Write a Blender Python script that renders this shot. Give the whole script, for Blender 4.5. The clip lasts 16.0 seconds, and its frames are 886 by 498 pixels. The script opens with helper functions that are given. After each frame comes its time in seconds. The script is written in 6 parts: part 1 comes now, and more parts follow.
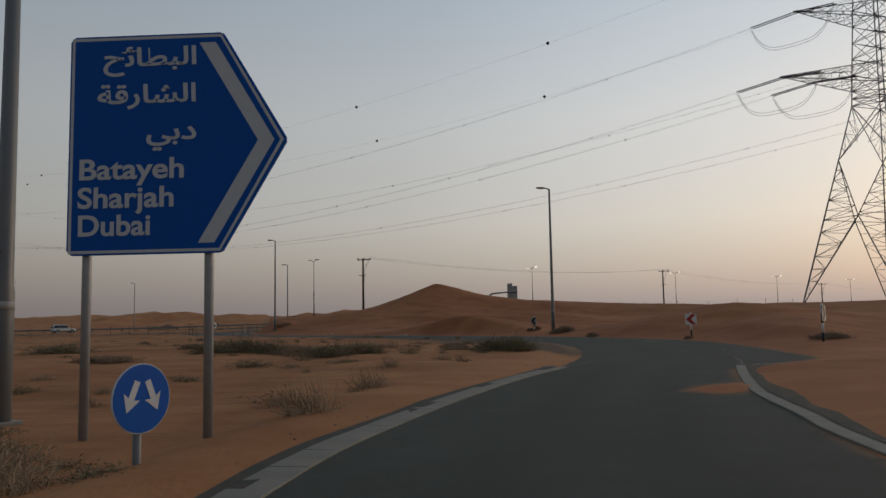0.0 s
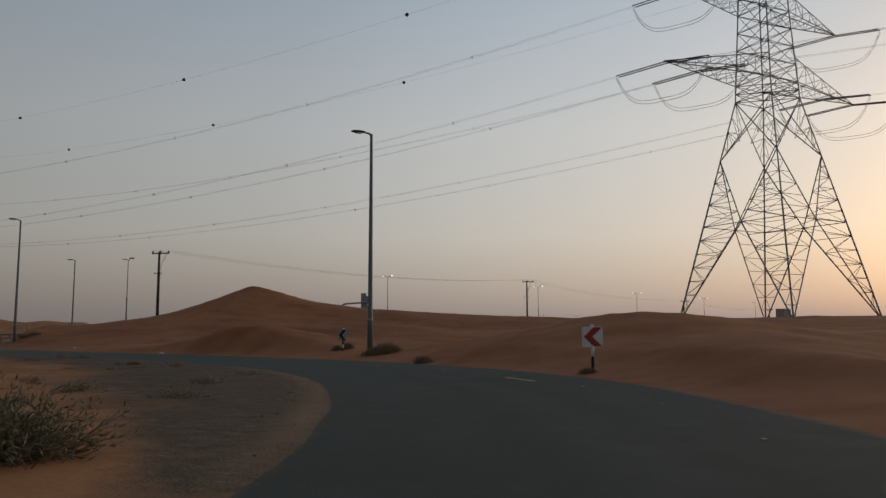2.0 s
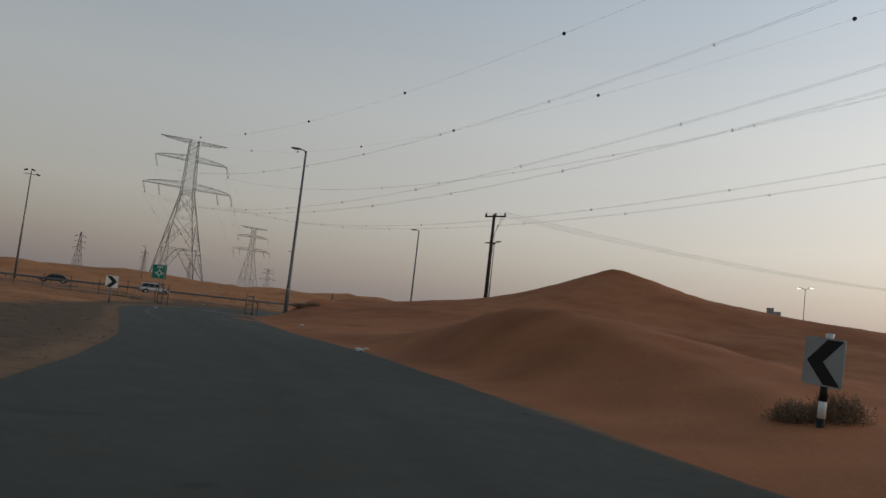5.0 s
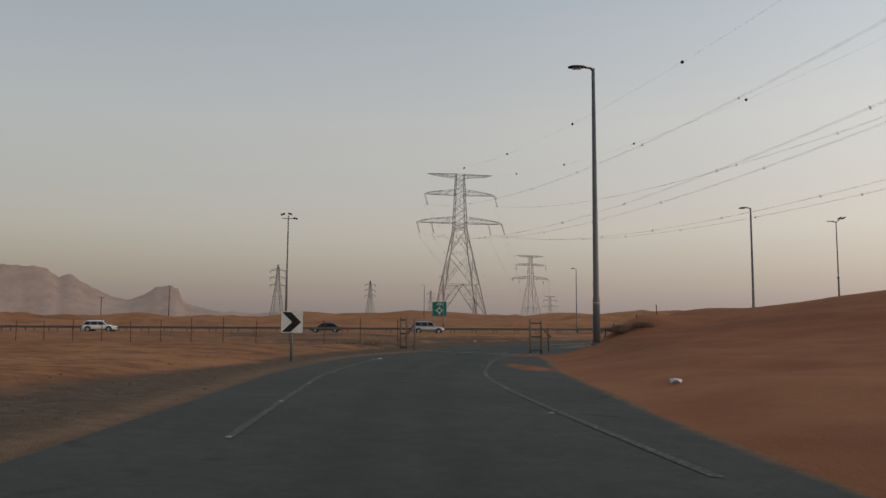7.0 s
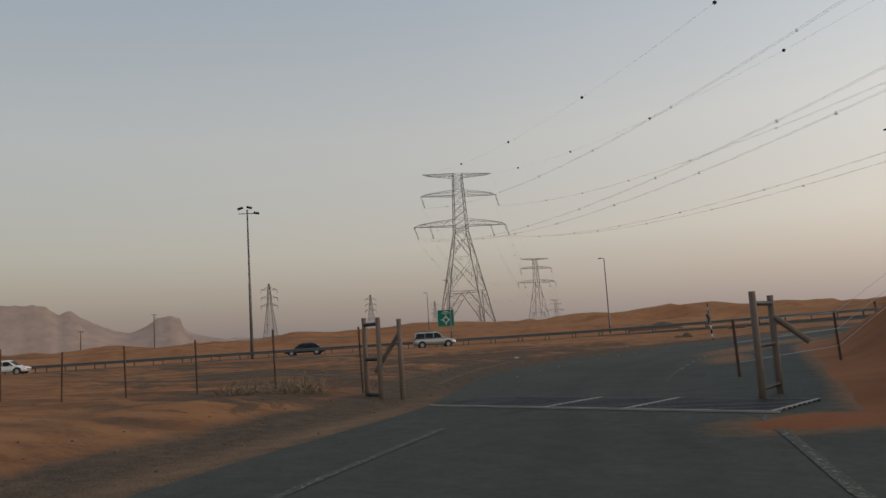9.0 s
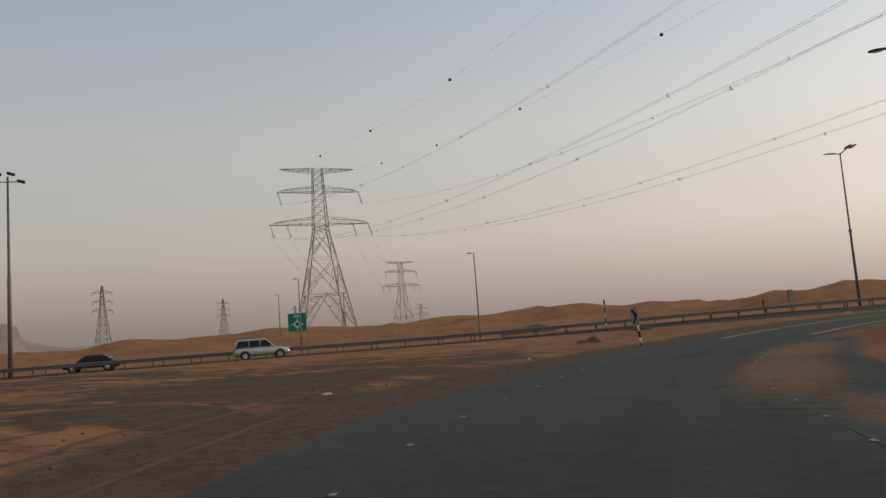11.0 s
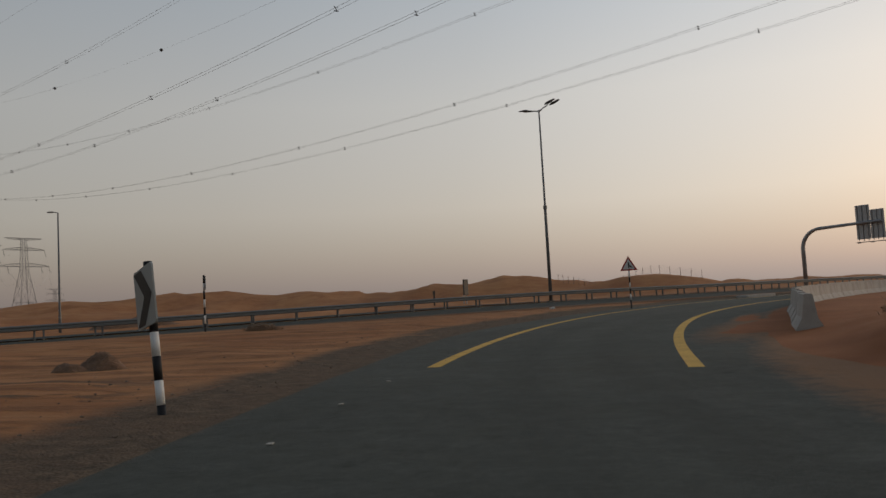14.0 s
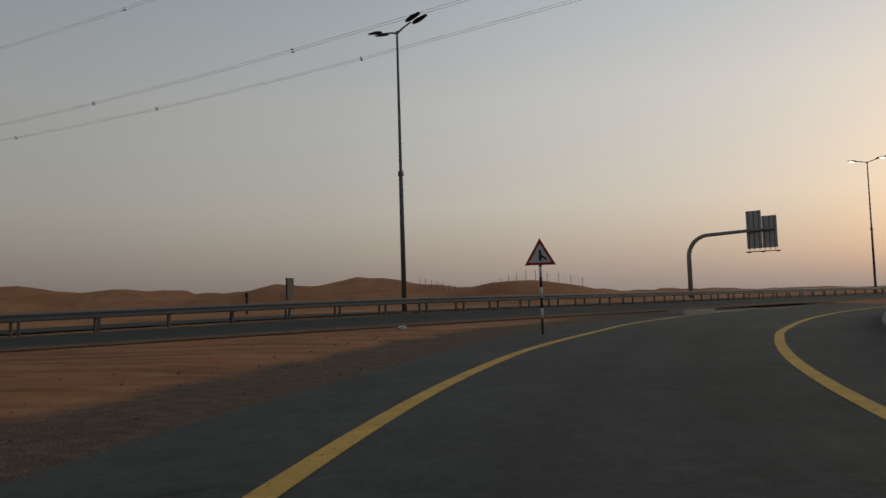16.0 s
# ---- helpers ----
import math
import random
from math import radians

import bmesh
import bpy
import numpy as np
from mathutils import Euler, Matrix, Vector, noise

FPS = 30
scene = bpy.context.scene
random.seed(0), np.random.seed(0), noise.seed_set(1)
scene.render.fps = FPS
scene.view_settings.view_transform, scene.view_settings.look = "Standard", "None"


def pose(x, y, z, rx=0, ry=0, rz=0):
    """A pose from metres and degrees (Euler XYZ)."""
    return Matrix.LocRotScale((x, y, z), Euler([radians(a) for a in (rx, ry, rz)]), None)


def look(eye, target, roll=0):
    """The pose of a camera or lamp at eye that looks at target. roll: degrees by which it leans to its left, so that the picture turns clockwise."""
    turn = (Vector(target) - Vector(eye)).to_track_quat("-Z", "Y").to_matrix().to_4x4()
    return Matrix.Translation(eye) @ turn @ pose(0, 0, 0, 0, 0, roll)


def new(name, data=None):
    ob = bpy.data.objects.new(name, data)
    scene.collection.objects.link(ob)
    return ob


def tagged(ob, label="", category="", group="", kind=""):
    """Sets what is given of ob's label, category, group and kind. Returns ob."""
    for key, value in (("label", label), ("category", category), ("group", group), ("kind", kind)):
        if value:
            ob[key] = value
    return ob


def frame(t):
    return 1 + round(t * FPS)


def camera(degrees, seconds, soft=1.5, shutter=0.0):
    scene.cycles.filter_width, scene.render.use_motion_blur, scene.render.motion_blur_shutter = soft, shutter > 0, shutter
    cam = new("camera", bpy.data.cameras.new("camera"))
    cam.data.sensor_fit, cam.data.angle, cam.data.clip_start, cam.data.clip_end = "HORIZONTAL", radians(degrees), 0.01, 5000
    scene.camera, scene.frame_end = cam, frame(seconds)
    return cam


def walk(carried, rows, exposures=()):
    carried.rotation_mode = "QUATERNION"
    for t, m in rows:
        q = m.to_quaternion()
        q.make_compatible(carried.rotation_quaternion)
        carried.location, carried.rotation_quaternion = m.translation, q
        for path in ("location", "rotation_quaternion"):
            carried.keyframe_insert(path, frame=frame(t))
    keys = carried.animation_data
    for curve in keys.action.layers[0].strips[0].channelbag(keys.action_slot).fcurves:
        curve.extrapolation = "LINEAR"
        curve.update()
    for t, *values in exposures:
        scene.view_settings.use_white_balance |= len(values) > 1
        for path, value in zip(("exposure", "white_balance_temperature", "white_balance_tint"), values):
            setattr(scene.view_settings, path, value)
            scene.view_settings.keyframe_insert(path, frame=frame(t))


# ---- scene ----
cam = camera(58.89, 16.0, soft=1.5, shutter=0.0)

# seconds, place in metres, then yaw to the left, pitch up and lean in degrees
PATH = [
    (0.0, 0.000, 0.000, 1.259, 0.01, 5.27, -1.08),
    (0.1, 0.178, 1.145, 1.263, 0.11, 5.32, -1.50),
    (0.2, 0.341, 2.249, 1.265, 0.00, 5.32, -1.67),
    (0.3, 0.515, 3.326, 1.265, -0.54, 5.32, -2.03),
    (0.5, 0.915, 5.463, 1.262, -1.75, 5.58, -2.56),
    (1.0, 2.096, 11.008, 1.263, -4.40, 5.82, -3.31),
    (1.5, 3.666, 16.437, 1.261, -6.67, 6.00, -2.00),
    (2.0, 5.356, 21.458, 1.242, -9.74, 6.12, -0.18),
    (2.5, 6.846, 26.548, 1.214, -9.34, 6.25, 0.97),
    (3.0, 7.846, 31.362, 1.201, -8.19, 6.50, 2.08),
    (3.5, 8.240, 36.486, 1.184, -3.91, 6.40, 3.69),
    (4.0, 8.088, 41.774, 1.180, 4.93, 5.74, 5.22),
    (4.5, 7.229, 46.986, 1.173, 9.80, 5.71, 5.85),
    (5.0, 5.647, 52.315, 1.132, 18.50, 5.24, 6.41),
    (5.2, 4.863, 54.420, 1.126, 21.99, 5.07, 6.20),
    (7.3, -9.100, 75.001, 1.127, 39.81, 6.06, -0.52),
    (7.5, -10.779, 76.861, 1.124, 40.50, 6.24, -1.00),
    (8.0, -14.770, 81.485, 1.111, 41.06, 6.47, -2.12),
    (8.2, -16.346, 83.369, 1.104, 40.98, 6.55, -2.69),
    (10.3, -28.407, 101.129, 1.177, 34.21, 6.55, -4.15),
    (10.5, -29.131, 102.513, 1.173, 33.63, 6.55, -4.24),
    (11.0, -30.790, 105.951, 1.160, 28.73, 6.25, -4.34),
    (11.5, -32.320, 109.718, 1.134, 25.44, 5.73, -3.71),
    (12.0, -33.495, 113.555, 1.127, 18.06, 4.87, -3.89),
    (12.5, -34.496, 117.679, 1.110, 15.52, 4.03, -3.48),
    (13.0, -35.265, 122.121, 1.075, 9.83, 3.85, -2.67),
    (13.5, -35.800, 126.745, 1.080, 6.64, 4.00, -2.81),
    (14.0, -36.230, 131.815, 1.090, 4.53, 4.05, -3.13),
    (14.5, -36.237, 136.982, 1.100, 0.57, 3.88, -3.54),
    (15.0, -35.998, 142.262, 1.180, -2.21, 3.59, -3.42),
    (15.5, -35.450, 147.751, 1.275, -4.12, 3.87, -3.14),
    (16.0, -34.536, 153.430, 1.370, -5.32, 3.92, -1.76),
]


def gaze(x, y, z, yaw, pitch, lean):
    """A camera pose from a place and the three angles."""
    a, b = radians(yaw), radians(pitch)
    ahead = Vector((-math.sin(a) * math.cos(b), math.cos(a) * math.cos(b), math.sin(b)))
    eye = Vector((x, y, z))
    return look(eye, eye + ahead, lean)


# seconds, stops, kelvin and tint
EXPOSURES = [(0.0, -0.27, 6250, 10), (1.0, -0.35, 6250, 10), (1.5, -0.50, 6250, 10), (2.5, -0.55, 6250, 10), (3.0, -0.45, 6250, 10), (3.5, -0.32, 6300, 10), (4.2, -0.17, 6350, 10), (5.2, 0.0, 6400, 10),
             (7.3, 0.23, 6650, 12), (12.0, 0.22, 6680, 12), (13.5, -0.12, 6680, 12), (14.5, -0.22, 6560, 11), (15.0, -0.28, 6500, 10), (16.0, -0.55, 6480, 10)]
walk(cam, [(t, gaze(*rest)) for t, *rest in PATH], EXPOSURES)

# ---------------------------------------------------------------- sky and sun
SUN_AZ = radians(58)
SUN_EL = radians(2.5)
world = bpy.data.worlds.new("dusk_sky")
scene.world = world
world.use_nodes = True
wn, wl = world.node_tree.nodes, world.node_tree.links
wn.clear()
sky = wn.new("ShaderNodeTexSky")
sky.sky_type = "NISHITA"
sky.sun_disc = False
sky.sun_elevation, sky.sun_rotation = SUN_EL, SUN_AZ
sky.altitude, sky.air_density, sky.dust_density, sky.ozone_density = 50, 1.0, 4.0, 1.5
coord = wn.new("ShaderNodeTexCoord")
split = wn.new("ShaderNodeSeparateXYZ")
dusty = wn.new("ShaderNodeValToRGB")
stops = ((0.0, (2.5, 2.2, 2.1)), (0.035, (3.05, 2.68, 2.55)), (0.12, (4.2, 3.83, 3.6)), (0.25, (4.35, 4.2, 4.03)), (0.42, (3.25, 3.6, 3.95)), (1.0, (1.7, 2.2, 3.0)))
while len(dusty.color_ramp.elements) < len(stops):
    dusty.color_ramp.elements.new(0.5)
for el, (where, tone) in zip(dusty.color_ramp.elements, stops):
    el.position, el.color = where, (*tone, 1)
veil = wn.new("ShaderNodeMixRGB")
veil.blend_type = "ADD"
veil.inputs["Fac"].default_value = 1.0
back = wn.new("ShaderNodeBackground")
back.inputs["Strength"].default_value = 0.1
wout = wn.new("ShaderNodeOutputWorld")
wl.new(coord.outputs["Generated"], split.inputs["Vector"])
wl.new(split.outputs["Z"], dusty.inputs["Fac"])
toward = wn.new("ShaderNodeVectorMath")
toward.operation = "DOT_PRODUCT"
toward.inputs[1].default_value = (math.sin(SUN_AZ), math.cos(SUN_AZ), 0)
near_sun = wn.new("ShaderNodeValToRGB")
levels = ((0.0, 0.52), (0.45, 0.80), (0.60, 0.94), (0.74, 1.14), (0.84, 1.40), (0.93, 1.60), (1.0, 1.68))
while len(near_sun.color_ramp.elements) < len(levels):
    near_sun.color_ramp.elements.new(0.5)
for el, (where, tone) in zip(near_sun.color_ramp.elements, levels):
    el.position, el.color = where, (tone, tone * (1 - 0.012 * where), tone * (1 - 0.035 * where), 1)
half_way = wn.new("ShaderNodeMath")
half_way.operation = "MULTIPLY_ADD"
half_way.inputs[1].default_value, half_way.inputs[2].default_value = 0.5, 0.5
forward = wn.new("ShaderNodeMixRGB")
forward.blend_type = "MULTIPLY"
forward.inputs["Fac"].default_value = 1.0
wl.new(coord.outputs["Generated"], toward.inputs[0])
wl.new(toward.outputs["Value"], half_way.inputs[0])
wl.new(half_way.outputs[0], near_sun.inputs["Fac"])
wl.new(dusty.outputs["Color"], forward.inputs["Color1"])
wl.new(near_sun.outputs["Color"], forward.inputs["Color2"])
wl.new(forward.outputs["Color"], veil.inputs["Color1"])
glow = wn.new("ShaderNodeMixRGB")
glow.blend_type = "MULTIPLY"
glow.inputs["Fac"].default_value = 1.0
glow.inputs["Color2"].default_value = (1.30, 1.33, 1.33, 1)
wl.new(sky.outputs["Color"], glow.inputs["Color1"])
wl.new(glow.outputs["Color"], veil.inputs["Color2"])
wl.new(veil.outputs["Color"], back.inputs["Color"])
wl.new(back.outputs["Background"], wout.inputs["Surface"])

sun_data = bpy.data.lights.new("sun", "SUN")
sun_data.energy, sun_data.angle, sun_data.color = 0.75, radians(40), (1.0, 0.82, 0.62)
sun = new("sun", sun_data)
sun.matrix_world = look((0, 0, 300), (-math.sin(SUN_AZ) * 300, -math.cos(SUN_AZ) * 300, 300 - math.tan(radians(14)) * 300))


# ---------------------------------------------------------------- materials
class Mat:
    """A node material with one Principled shader and short helpers."""

    def __init__(self, name, rough=0.6, metal=0.0, color=(0.5, 0.5, 0.5)):
        self.m = bpy.data.materials.new(name)
        self.m.use_nodes = True
        self.n, self.l = self.m.node_tree.nodes, self.m.node_tree.links
        self.p = self.n["Principled BSDF"]
        self.p.inputs["Roughness"].default_value = rough
        self.p.inputs["Metallic"].default_value = metal
        self.p.inputs["Base Color"].default_value = (*color, 1)
        self.co = self.n.new("ShaderNodeTexCoord").outputs["Object"]

    def noise(self, scale, detail=5, rough=0.55, stretch=None, distort=0.0):
        t = self.n.new("ShaderNodeTexNoise")
        t.inputs["Scale"].default_value = scale
        t.inputs["Detail"].default_value = detail
        t.inputs["Roughness"].default_value = rough
        t.inputs["Distortion"].default_value = distort
        if stretch:
            mp = self.n.new("ShaderNodeMapping")
            mp.inputs["Scale"].default_value = stretch
            self.l.new(self.co, mp.inputs["Vector"])
            self.l.new(mp.outputs["Vector"], t.inputs["Vector"])
        else:
            self.l.new(self.co, t.inputs["Vector"])
        return t.outputs["Fac"]

    def ramp(self, fac, *stops):
        r = self.n.new("ShaderNodeValToRGB")
        el = r.color_ramp.elements
        while len(el) < len(stops):
            el.new(0.5)
        for e, (pos, c) in zip(el, stops):
            e.position = pos
            e.color = (*c, 1) if len(c) == 3 else c
        self.l.new(fac, r.inputs["Fac"])
        return r.outputs["Color"]

    def mix(self, fac, a, b, mode="MIX"):
        x = self.n.new("ShaderNodeMixRGB")
        x.blend_type = mode
        for sock, v in (("Fac", fac), ("Color1", a), ("Color2", b)):
            if isinstance(v, (int, float)):
                x.inputs[sock].default_value = v
            elif isinstance(v, tuple):
                x.inputs[sock].default_value = (*v, 1)
            else:
                self.l.new(v, x.inputs[sock])
        return x.outputs["Color"]

    def math(self, op, a, b=0.0):
        x = self.n.new("ShaderNodeMath")
        x.operation = op
        for i, v in enumerate((a, b)):
            if isinstance(v, (int, float)):
                x.inputs[i].default_value = v
            else:
                self.l.new(v, x.inputs[i])
        return x.outputs[0]

    def attr(self, name):
        a = self.n.new("ShaderNodeAttribute")
        a.attribute_name = name
        return a.outputs["Fac"]

    def color(self, c):
        self.l.new(c, self.p.inputs["Base Color"])
        return self

    def rough(self, r):
        self.l.new(r, self.p.inputs["Roughness"])
        return self

    def bump(self, h, strength=0.3, dist=0.02):
        b = self.n.new("ShaderNodeBump")
        b.inputs["Strength"].default_value = strength
        b.inputs["Distance"].default_value = dist
        self.l.new(h, b.inputs["Height"])
        self.l.new(b.outputs["Normal"], self.p.inputs["Normal"])
        return self


def worn(name, base, dirt, rough=0.5, metal=0.0, scale=6.0, amount=0.5):
    """A painted or plain surface with dust and stains at two scales."""
    m = Mat(name, rough, metal, base)
    big = m.ramp(m.noise(scale, 6), (0.40, (0, 0, 0)), (0.72, (1, 1, 1)))
    fine = m.noise(scale * 14, 4)
    c = m.mix(m.math("MULTIPLY", big, amount), base, dirt)
    c = m.mix(0.25, c, m.ramp(fine, (0.3, tuple(v * 0.7 for v in base)), (0.7, tuple(min(1, v * 1.2) for v in base))))
    m.color(c)
    m.rough(m.ramp(fine, (0.2, (rough * 0.8,) * 3), (0.8, (min(1, rough * 1.25),) * 3)))
    m.bump(fine, 0.08, 0.004)
    return m.m


def make_sand():
    m = Mat("sand", 0.95)
    m.p.inputs["Specular IOR Level"].default_value = 0.15
    broad = m.noise(0.045, 5, 0.55)
    mid = m.noise(0.5, 6, 0.6)
    clods = m.noise(4.0, 6, 0.7)
    fine = m.noise(16.0, 5, 0.65)
    grain = m.noise(160.0, 3)
    red = m.ramp(broad, (0.34, (0.225, 0.084, 0.029)), (0.62, (0.385, 0.178, 0.073)))
    tan = m.ramp(mid, (0.3, (0.280, 0.116, 0.043)), (0.7, (0.450, 0.222, 0.096)))
    c = m.mix(0.5, red, tan)
    blown = m.mix(0.4, m.ramp(mid, (0.3, (0.200, 0.066, 0.026)), (0.7, (0.345, 0.130, 0.055))), m.ramp(broad, (0.36, (0.165, 0.050, 0.019)), (0.62, (0.330, 0.130, 0.056))))
    c = m.mix(m.math("MULTIPLY", m.attr("dune"), 0.8), c, blown)
    bands = m.noise(0.17, 5, 0.6, (1.0, 1.0, 2.5), 0.7)
    c = m.mix(m.ramp(bands, (0.46, (0, 0, 0)), (0.64, (0.42, 0.42, 0.42))), c, (0.170, 0.056, 0.021))
    c = m.mix(m.math("MULTIPLY", m.ramp(fine, (0.42, (0, 0, 0)), (0.72, (1, 1, 1))), 0.35), c, (0.194, 0.067, 0.027))

    def streaks(turn, stretch, scale, detail, distort, rough=0.62):
        """Noise drawn out along one way, in degrees."""
        turned = m.n.new("ShaderNodeMapping")
        turned.inputs["Rotation"].default_value = (0, 0, radians(turn))
        turned.inputs["Scale"].default_value = stretch
        t = m.n.new("ShaderNodeTexNoise")
        for key, value in (("Scale", scale), ("Detail", detail), ("Roughness", rough), ("Distortion", distort)):
            t.inputs[key].default_value = value
        m.l.new(m.co, turned.inputs["Vector"])
        m.l.new(turned.outputs["Vector"], t.inputs["Vector"])
        return t.outputs["Fac"]

    # trampled, crusted ground on the scrub side
    scrub = m.attr("scrub")
    trod = streaks(-38, (0.10, 0.5, 1.0), 2.4, 8, 0.5, 0.7)
    tm = m.math("MULTIPLY", scrub, m.ramp(trod, (0.47, (0, 0, 0)), (0.60, (0.85, 0.85, 0.85))))
    c = m.mix(tm, c, m.mix(clods, (0.107, 0.049, 0.024), (0.224, 0.100, 0.046)))
    pale = m.math("MULTIPLY", scrub, m.ramp(streaks(-44, (0.06, 0.4, 1.0), 3.1, 7, 0.4), (0.56, (0, 0, 0)), (0.68, (0.7, 0.7, 0.7))))
    c = m.mix(pale, c, (0.367, 0.176, 0.084))
    # stony, dusty ground beside the roads
    stones = m.n.new("ShaderNodeTexVoronoi")
    stones.inputs["Scale"].default_value = 30.0
    m.l.new(m.co, stones.inputs["Vector"])
    gravel = m.ramp(stones.outputs["Distance"], (0.05, (0.185, 0.130, 0.086)), (0.5, (0.062, 0.046, 0.031)))
    gravel = m.mix(0.55, gravel, m.ramp(clods, (0.33, (0.050, 0.037, 0.026)), (0.50, (0.106, 0.073, 0.047)), (0.68, (0.215, 0.142, 0.088))))
    gravel = m.mix(m.ramp(m.noise(0.9, 6, 0.7), (0.42, (0, 0, 0)), (0.70, (0.7, 0.7, 0.7))), gravel, (0.125, 0.078, 0.049))
    patch = m.noise(0.42, 7, 0.72, (1.0, 1.0, 1.0), 0.8)
    mask = m.math("MULTIPLY", m.attr("gravel"), m.math("ADD", 0.15, m.math("MULTIPLY", patch, 1.75)))
    mask = m.ramp(mask, (0.30, (0, 0, 0)), (0.62, (1, 1, 1)))
    c = m.mix(mask, c, gravel)
    rim = m.math("MULTIPLY", m.attr("rim"), m.ramp(patch, (0.35, (0.2, 0.2, 0.2)), (0.6, (0.8, 0.8, 0.8))))
    c = m.mix(rim, c, (0.250, 0.150, 0.085))
    # dark stony patches between thin sheets of sand
    crust = m.math("ADD", streaks(-42, (0.030, 0.19, 1.0), 2.6, 9, 0.9, 0.66), m.math("MULTIPLY", m.attr("flat"), 0.10))
    cm = m.math("MULTIPLY", m.ramp(m.attr("flat"), (0.0, (0, 0, 0)), (0.25, (1, 1, 1))), m.ramp(crust, (0.54, (0, 0, 0)), (0.575, (1, 1, 1))))
    dark = m.mix(0.5, m.mix(m.noise(1.3, 6, 0.7), (0.050, 0.036, 0.026), (0.118, 0.076, 0.047)), gravel)
    c = m.mix(m.math("MULTIPLY", cm, 0.92), c, dark)
    m.color(c)
    wave = m.n.new("ShaderNodeTexWave")
    wave.inputs["Scale"].default_value = 2.2
    wave.inputs["Distortion"].default_value = 6.0
    wave.inputs["Detail"].default_value = 3.0
    m.l.new(m.co, wave.inputs["Vector"])
    rubble = m.math("MAXIMUM", mask, m.math("MAXIMUM", cm, tm))
    h = m.math("ADD", m.math("MULTIPLY", fine, 0.35), m.math("MULTIPLY", wave.outputs["Fac"], 0.03))
    h = m.math("ADD", h, m.math("MULTIPLY", grain, 0.08))
    h = m.math("ADD", h, m.math("MULTIPLY", clods, m.math("ADD", 0.5, m.math("MULTIPLY", rubble, 2.2))))
    h = m.math("ADD", h, m.math("MULTIPLY", mask, m.math("MULTIPLY", stones.outputs["Distance"], -0.8)))
    m.bump(h, 0.5, 0.04)
    return m.m


def make_asphalt(name="asphalt", base=0.071, dusty=0.5):
    m = Mat(name, 0.9)
    m.p.inputs["Specular IOR Level"].default_value = 0.12
    def grey(k): return (base * k * 0.95, base * k * 1.0, base * k * 0.85)
    grain = m.noise(85.0, 4, 0.7)
    clump = m.noise(13.0, 6, 0.75)
    blot = m.noise(3.4, 7, 0.72)
    mid = m.noise(1.1, 6, 0.6)
    big = m.noise(0.22, 5, 0.6)
    c = m.ramp(grain, (0.25, grey(0.55)), (0.75, grey(1.55)))
    c = m.mix(0.6, c, m.ramp(clump, (0.34, grey(0.35)), (0.52, grey(0.95)), (0.70, grey(2.0))))
    c = m.mix(0.45, c, m.ramp(blot, (0.34, grey(0.5)), (0.66, grey(1.6))))
    c = m.mix(0.4, c, m.ramp(big, (0.3, grey(0.7)), (0.7, grey(1.3))))
    # the first stretch is darkened in its colour, standing in for lower exposure
    place = m.n.new("ShaderNodeSeparateXYZ")
    m.l.new(m.co, place.inputs[0])
    dimmed_start = m.ramp(m.math("MULTIPLY", place.outputs["Y"], 0.01), (0.45, (0.72, 0.72, 0.72)), (0.85, (0, 0, 0)))
    c = m.mix(dimmed_start, c, grey(0.78))
    # wheel paths worn smoother and darker, dust towards the edges
    c = m.mix(m.math("MULTIPLY", m.attr("wheel"), 0.28), c, grey(0.55))
    dust = m.math("MULTIPLY", m.ramp(mid, (0.46, (0, 0, 0)), (0.78, (1, 1, 1))), dusty)
    edge = m.math("MULTIPLY", m.attr("dust"), m.math("ADD", 0.2, m.math("MULTIPLY", blot, 1.4)))
    edge = m.ramp(edge, (0.33, (0, 0, 0)), (0.8, (1, 1, 1)))
    c = m.mix(m.math("MULTIPLY", dust, 0.16), c, (0.13, 0.100, 0.074))
    c = m.mix(m.math("MULTIPLY", edge, 0.75), c, (0.26, 0.130, 0.064))
    # dark drips and patches
    drip = m.ramp(m.noise(0.75, 4, 0.5, (1, 1, 1), 1.2), (0.66, (0, 0, 0)), (0.72, (0.5, 0.5, 0.5)))
    c = m.mix(drip, c, grey(0.45))
    m.color(c)
    m.rough(m.ramp(mid, (0.3, (0.80,) * 3), (0.7, (0.97,) * 3)))
    m.bump(m.math("ADD", grain, m.math("MULTIPLY", clump, 1.6)), 0.6, 0.014)
    return m.m


def make_line(name, base, wear=0.45):
    m = Mat(name, 0.85)
    m.p.inputs["Specular IOR Level"].default_value = 0.15
    chips = m.noise(22.0, 6, 0.7)
    blot = m.noise(1.7, 5, 0.6)
    c = m.mix(m.ramp(blot, (0.4, (0, 0, 0)), (0.75, (0.7, 0.7, 0.7))), base, tuple(v * 0.62 for v in base))
    c = m.mix(m.ramp(chips, (wear, (1, 1, 1)), (wear + 0.1, (0, 0, 0))), c, (0.070, 0.068, 0.058))
    m.color(c)
    m.bump(chips, 0.2, 0.004)
    return m.m


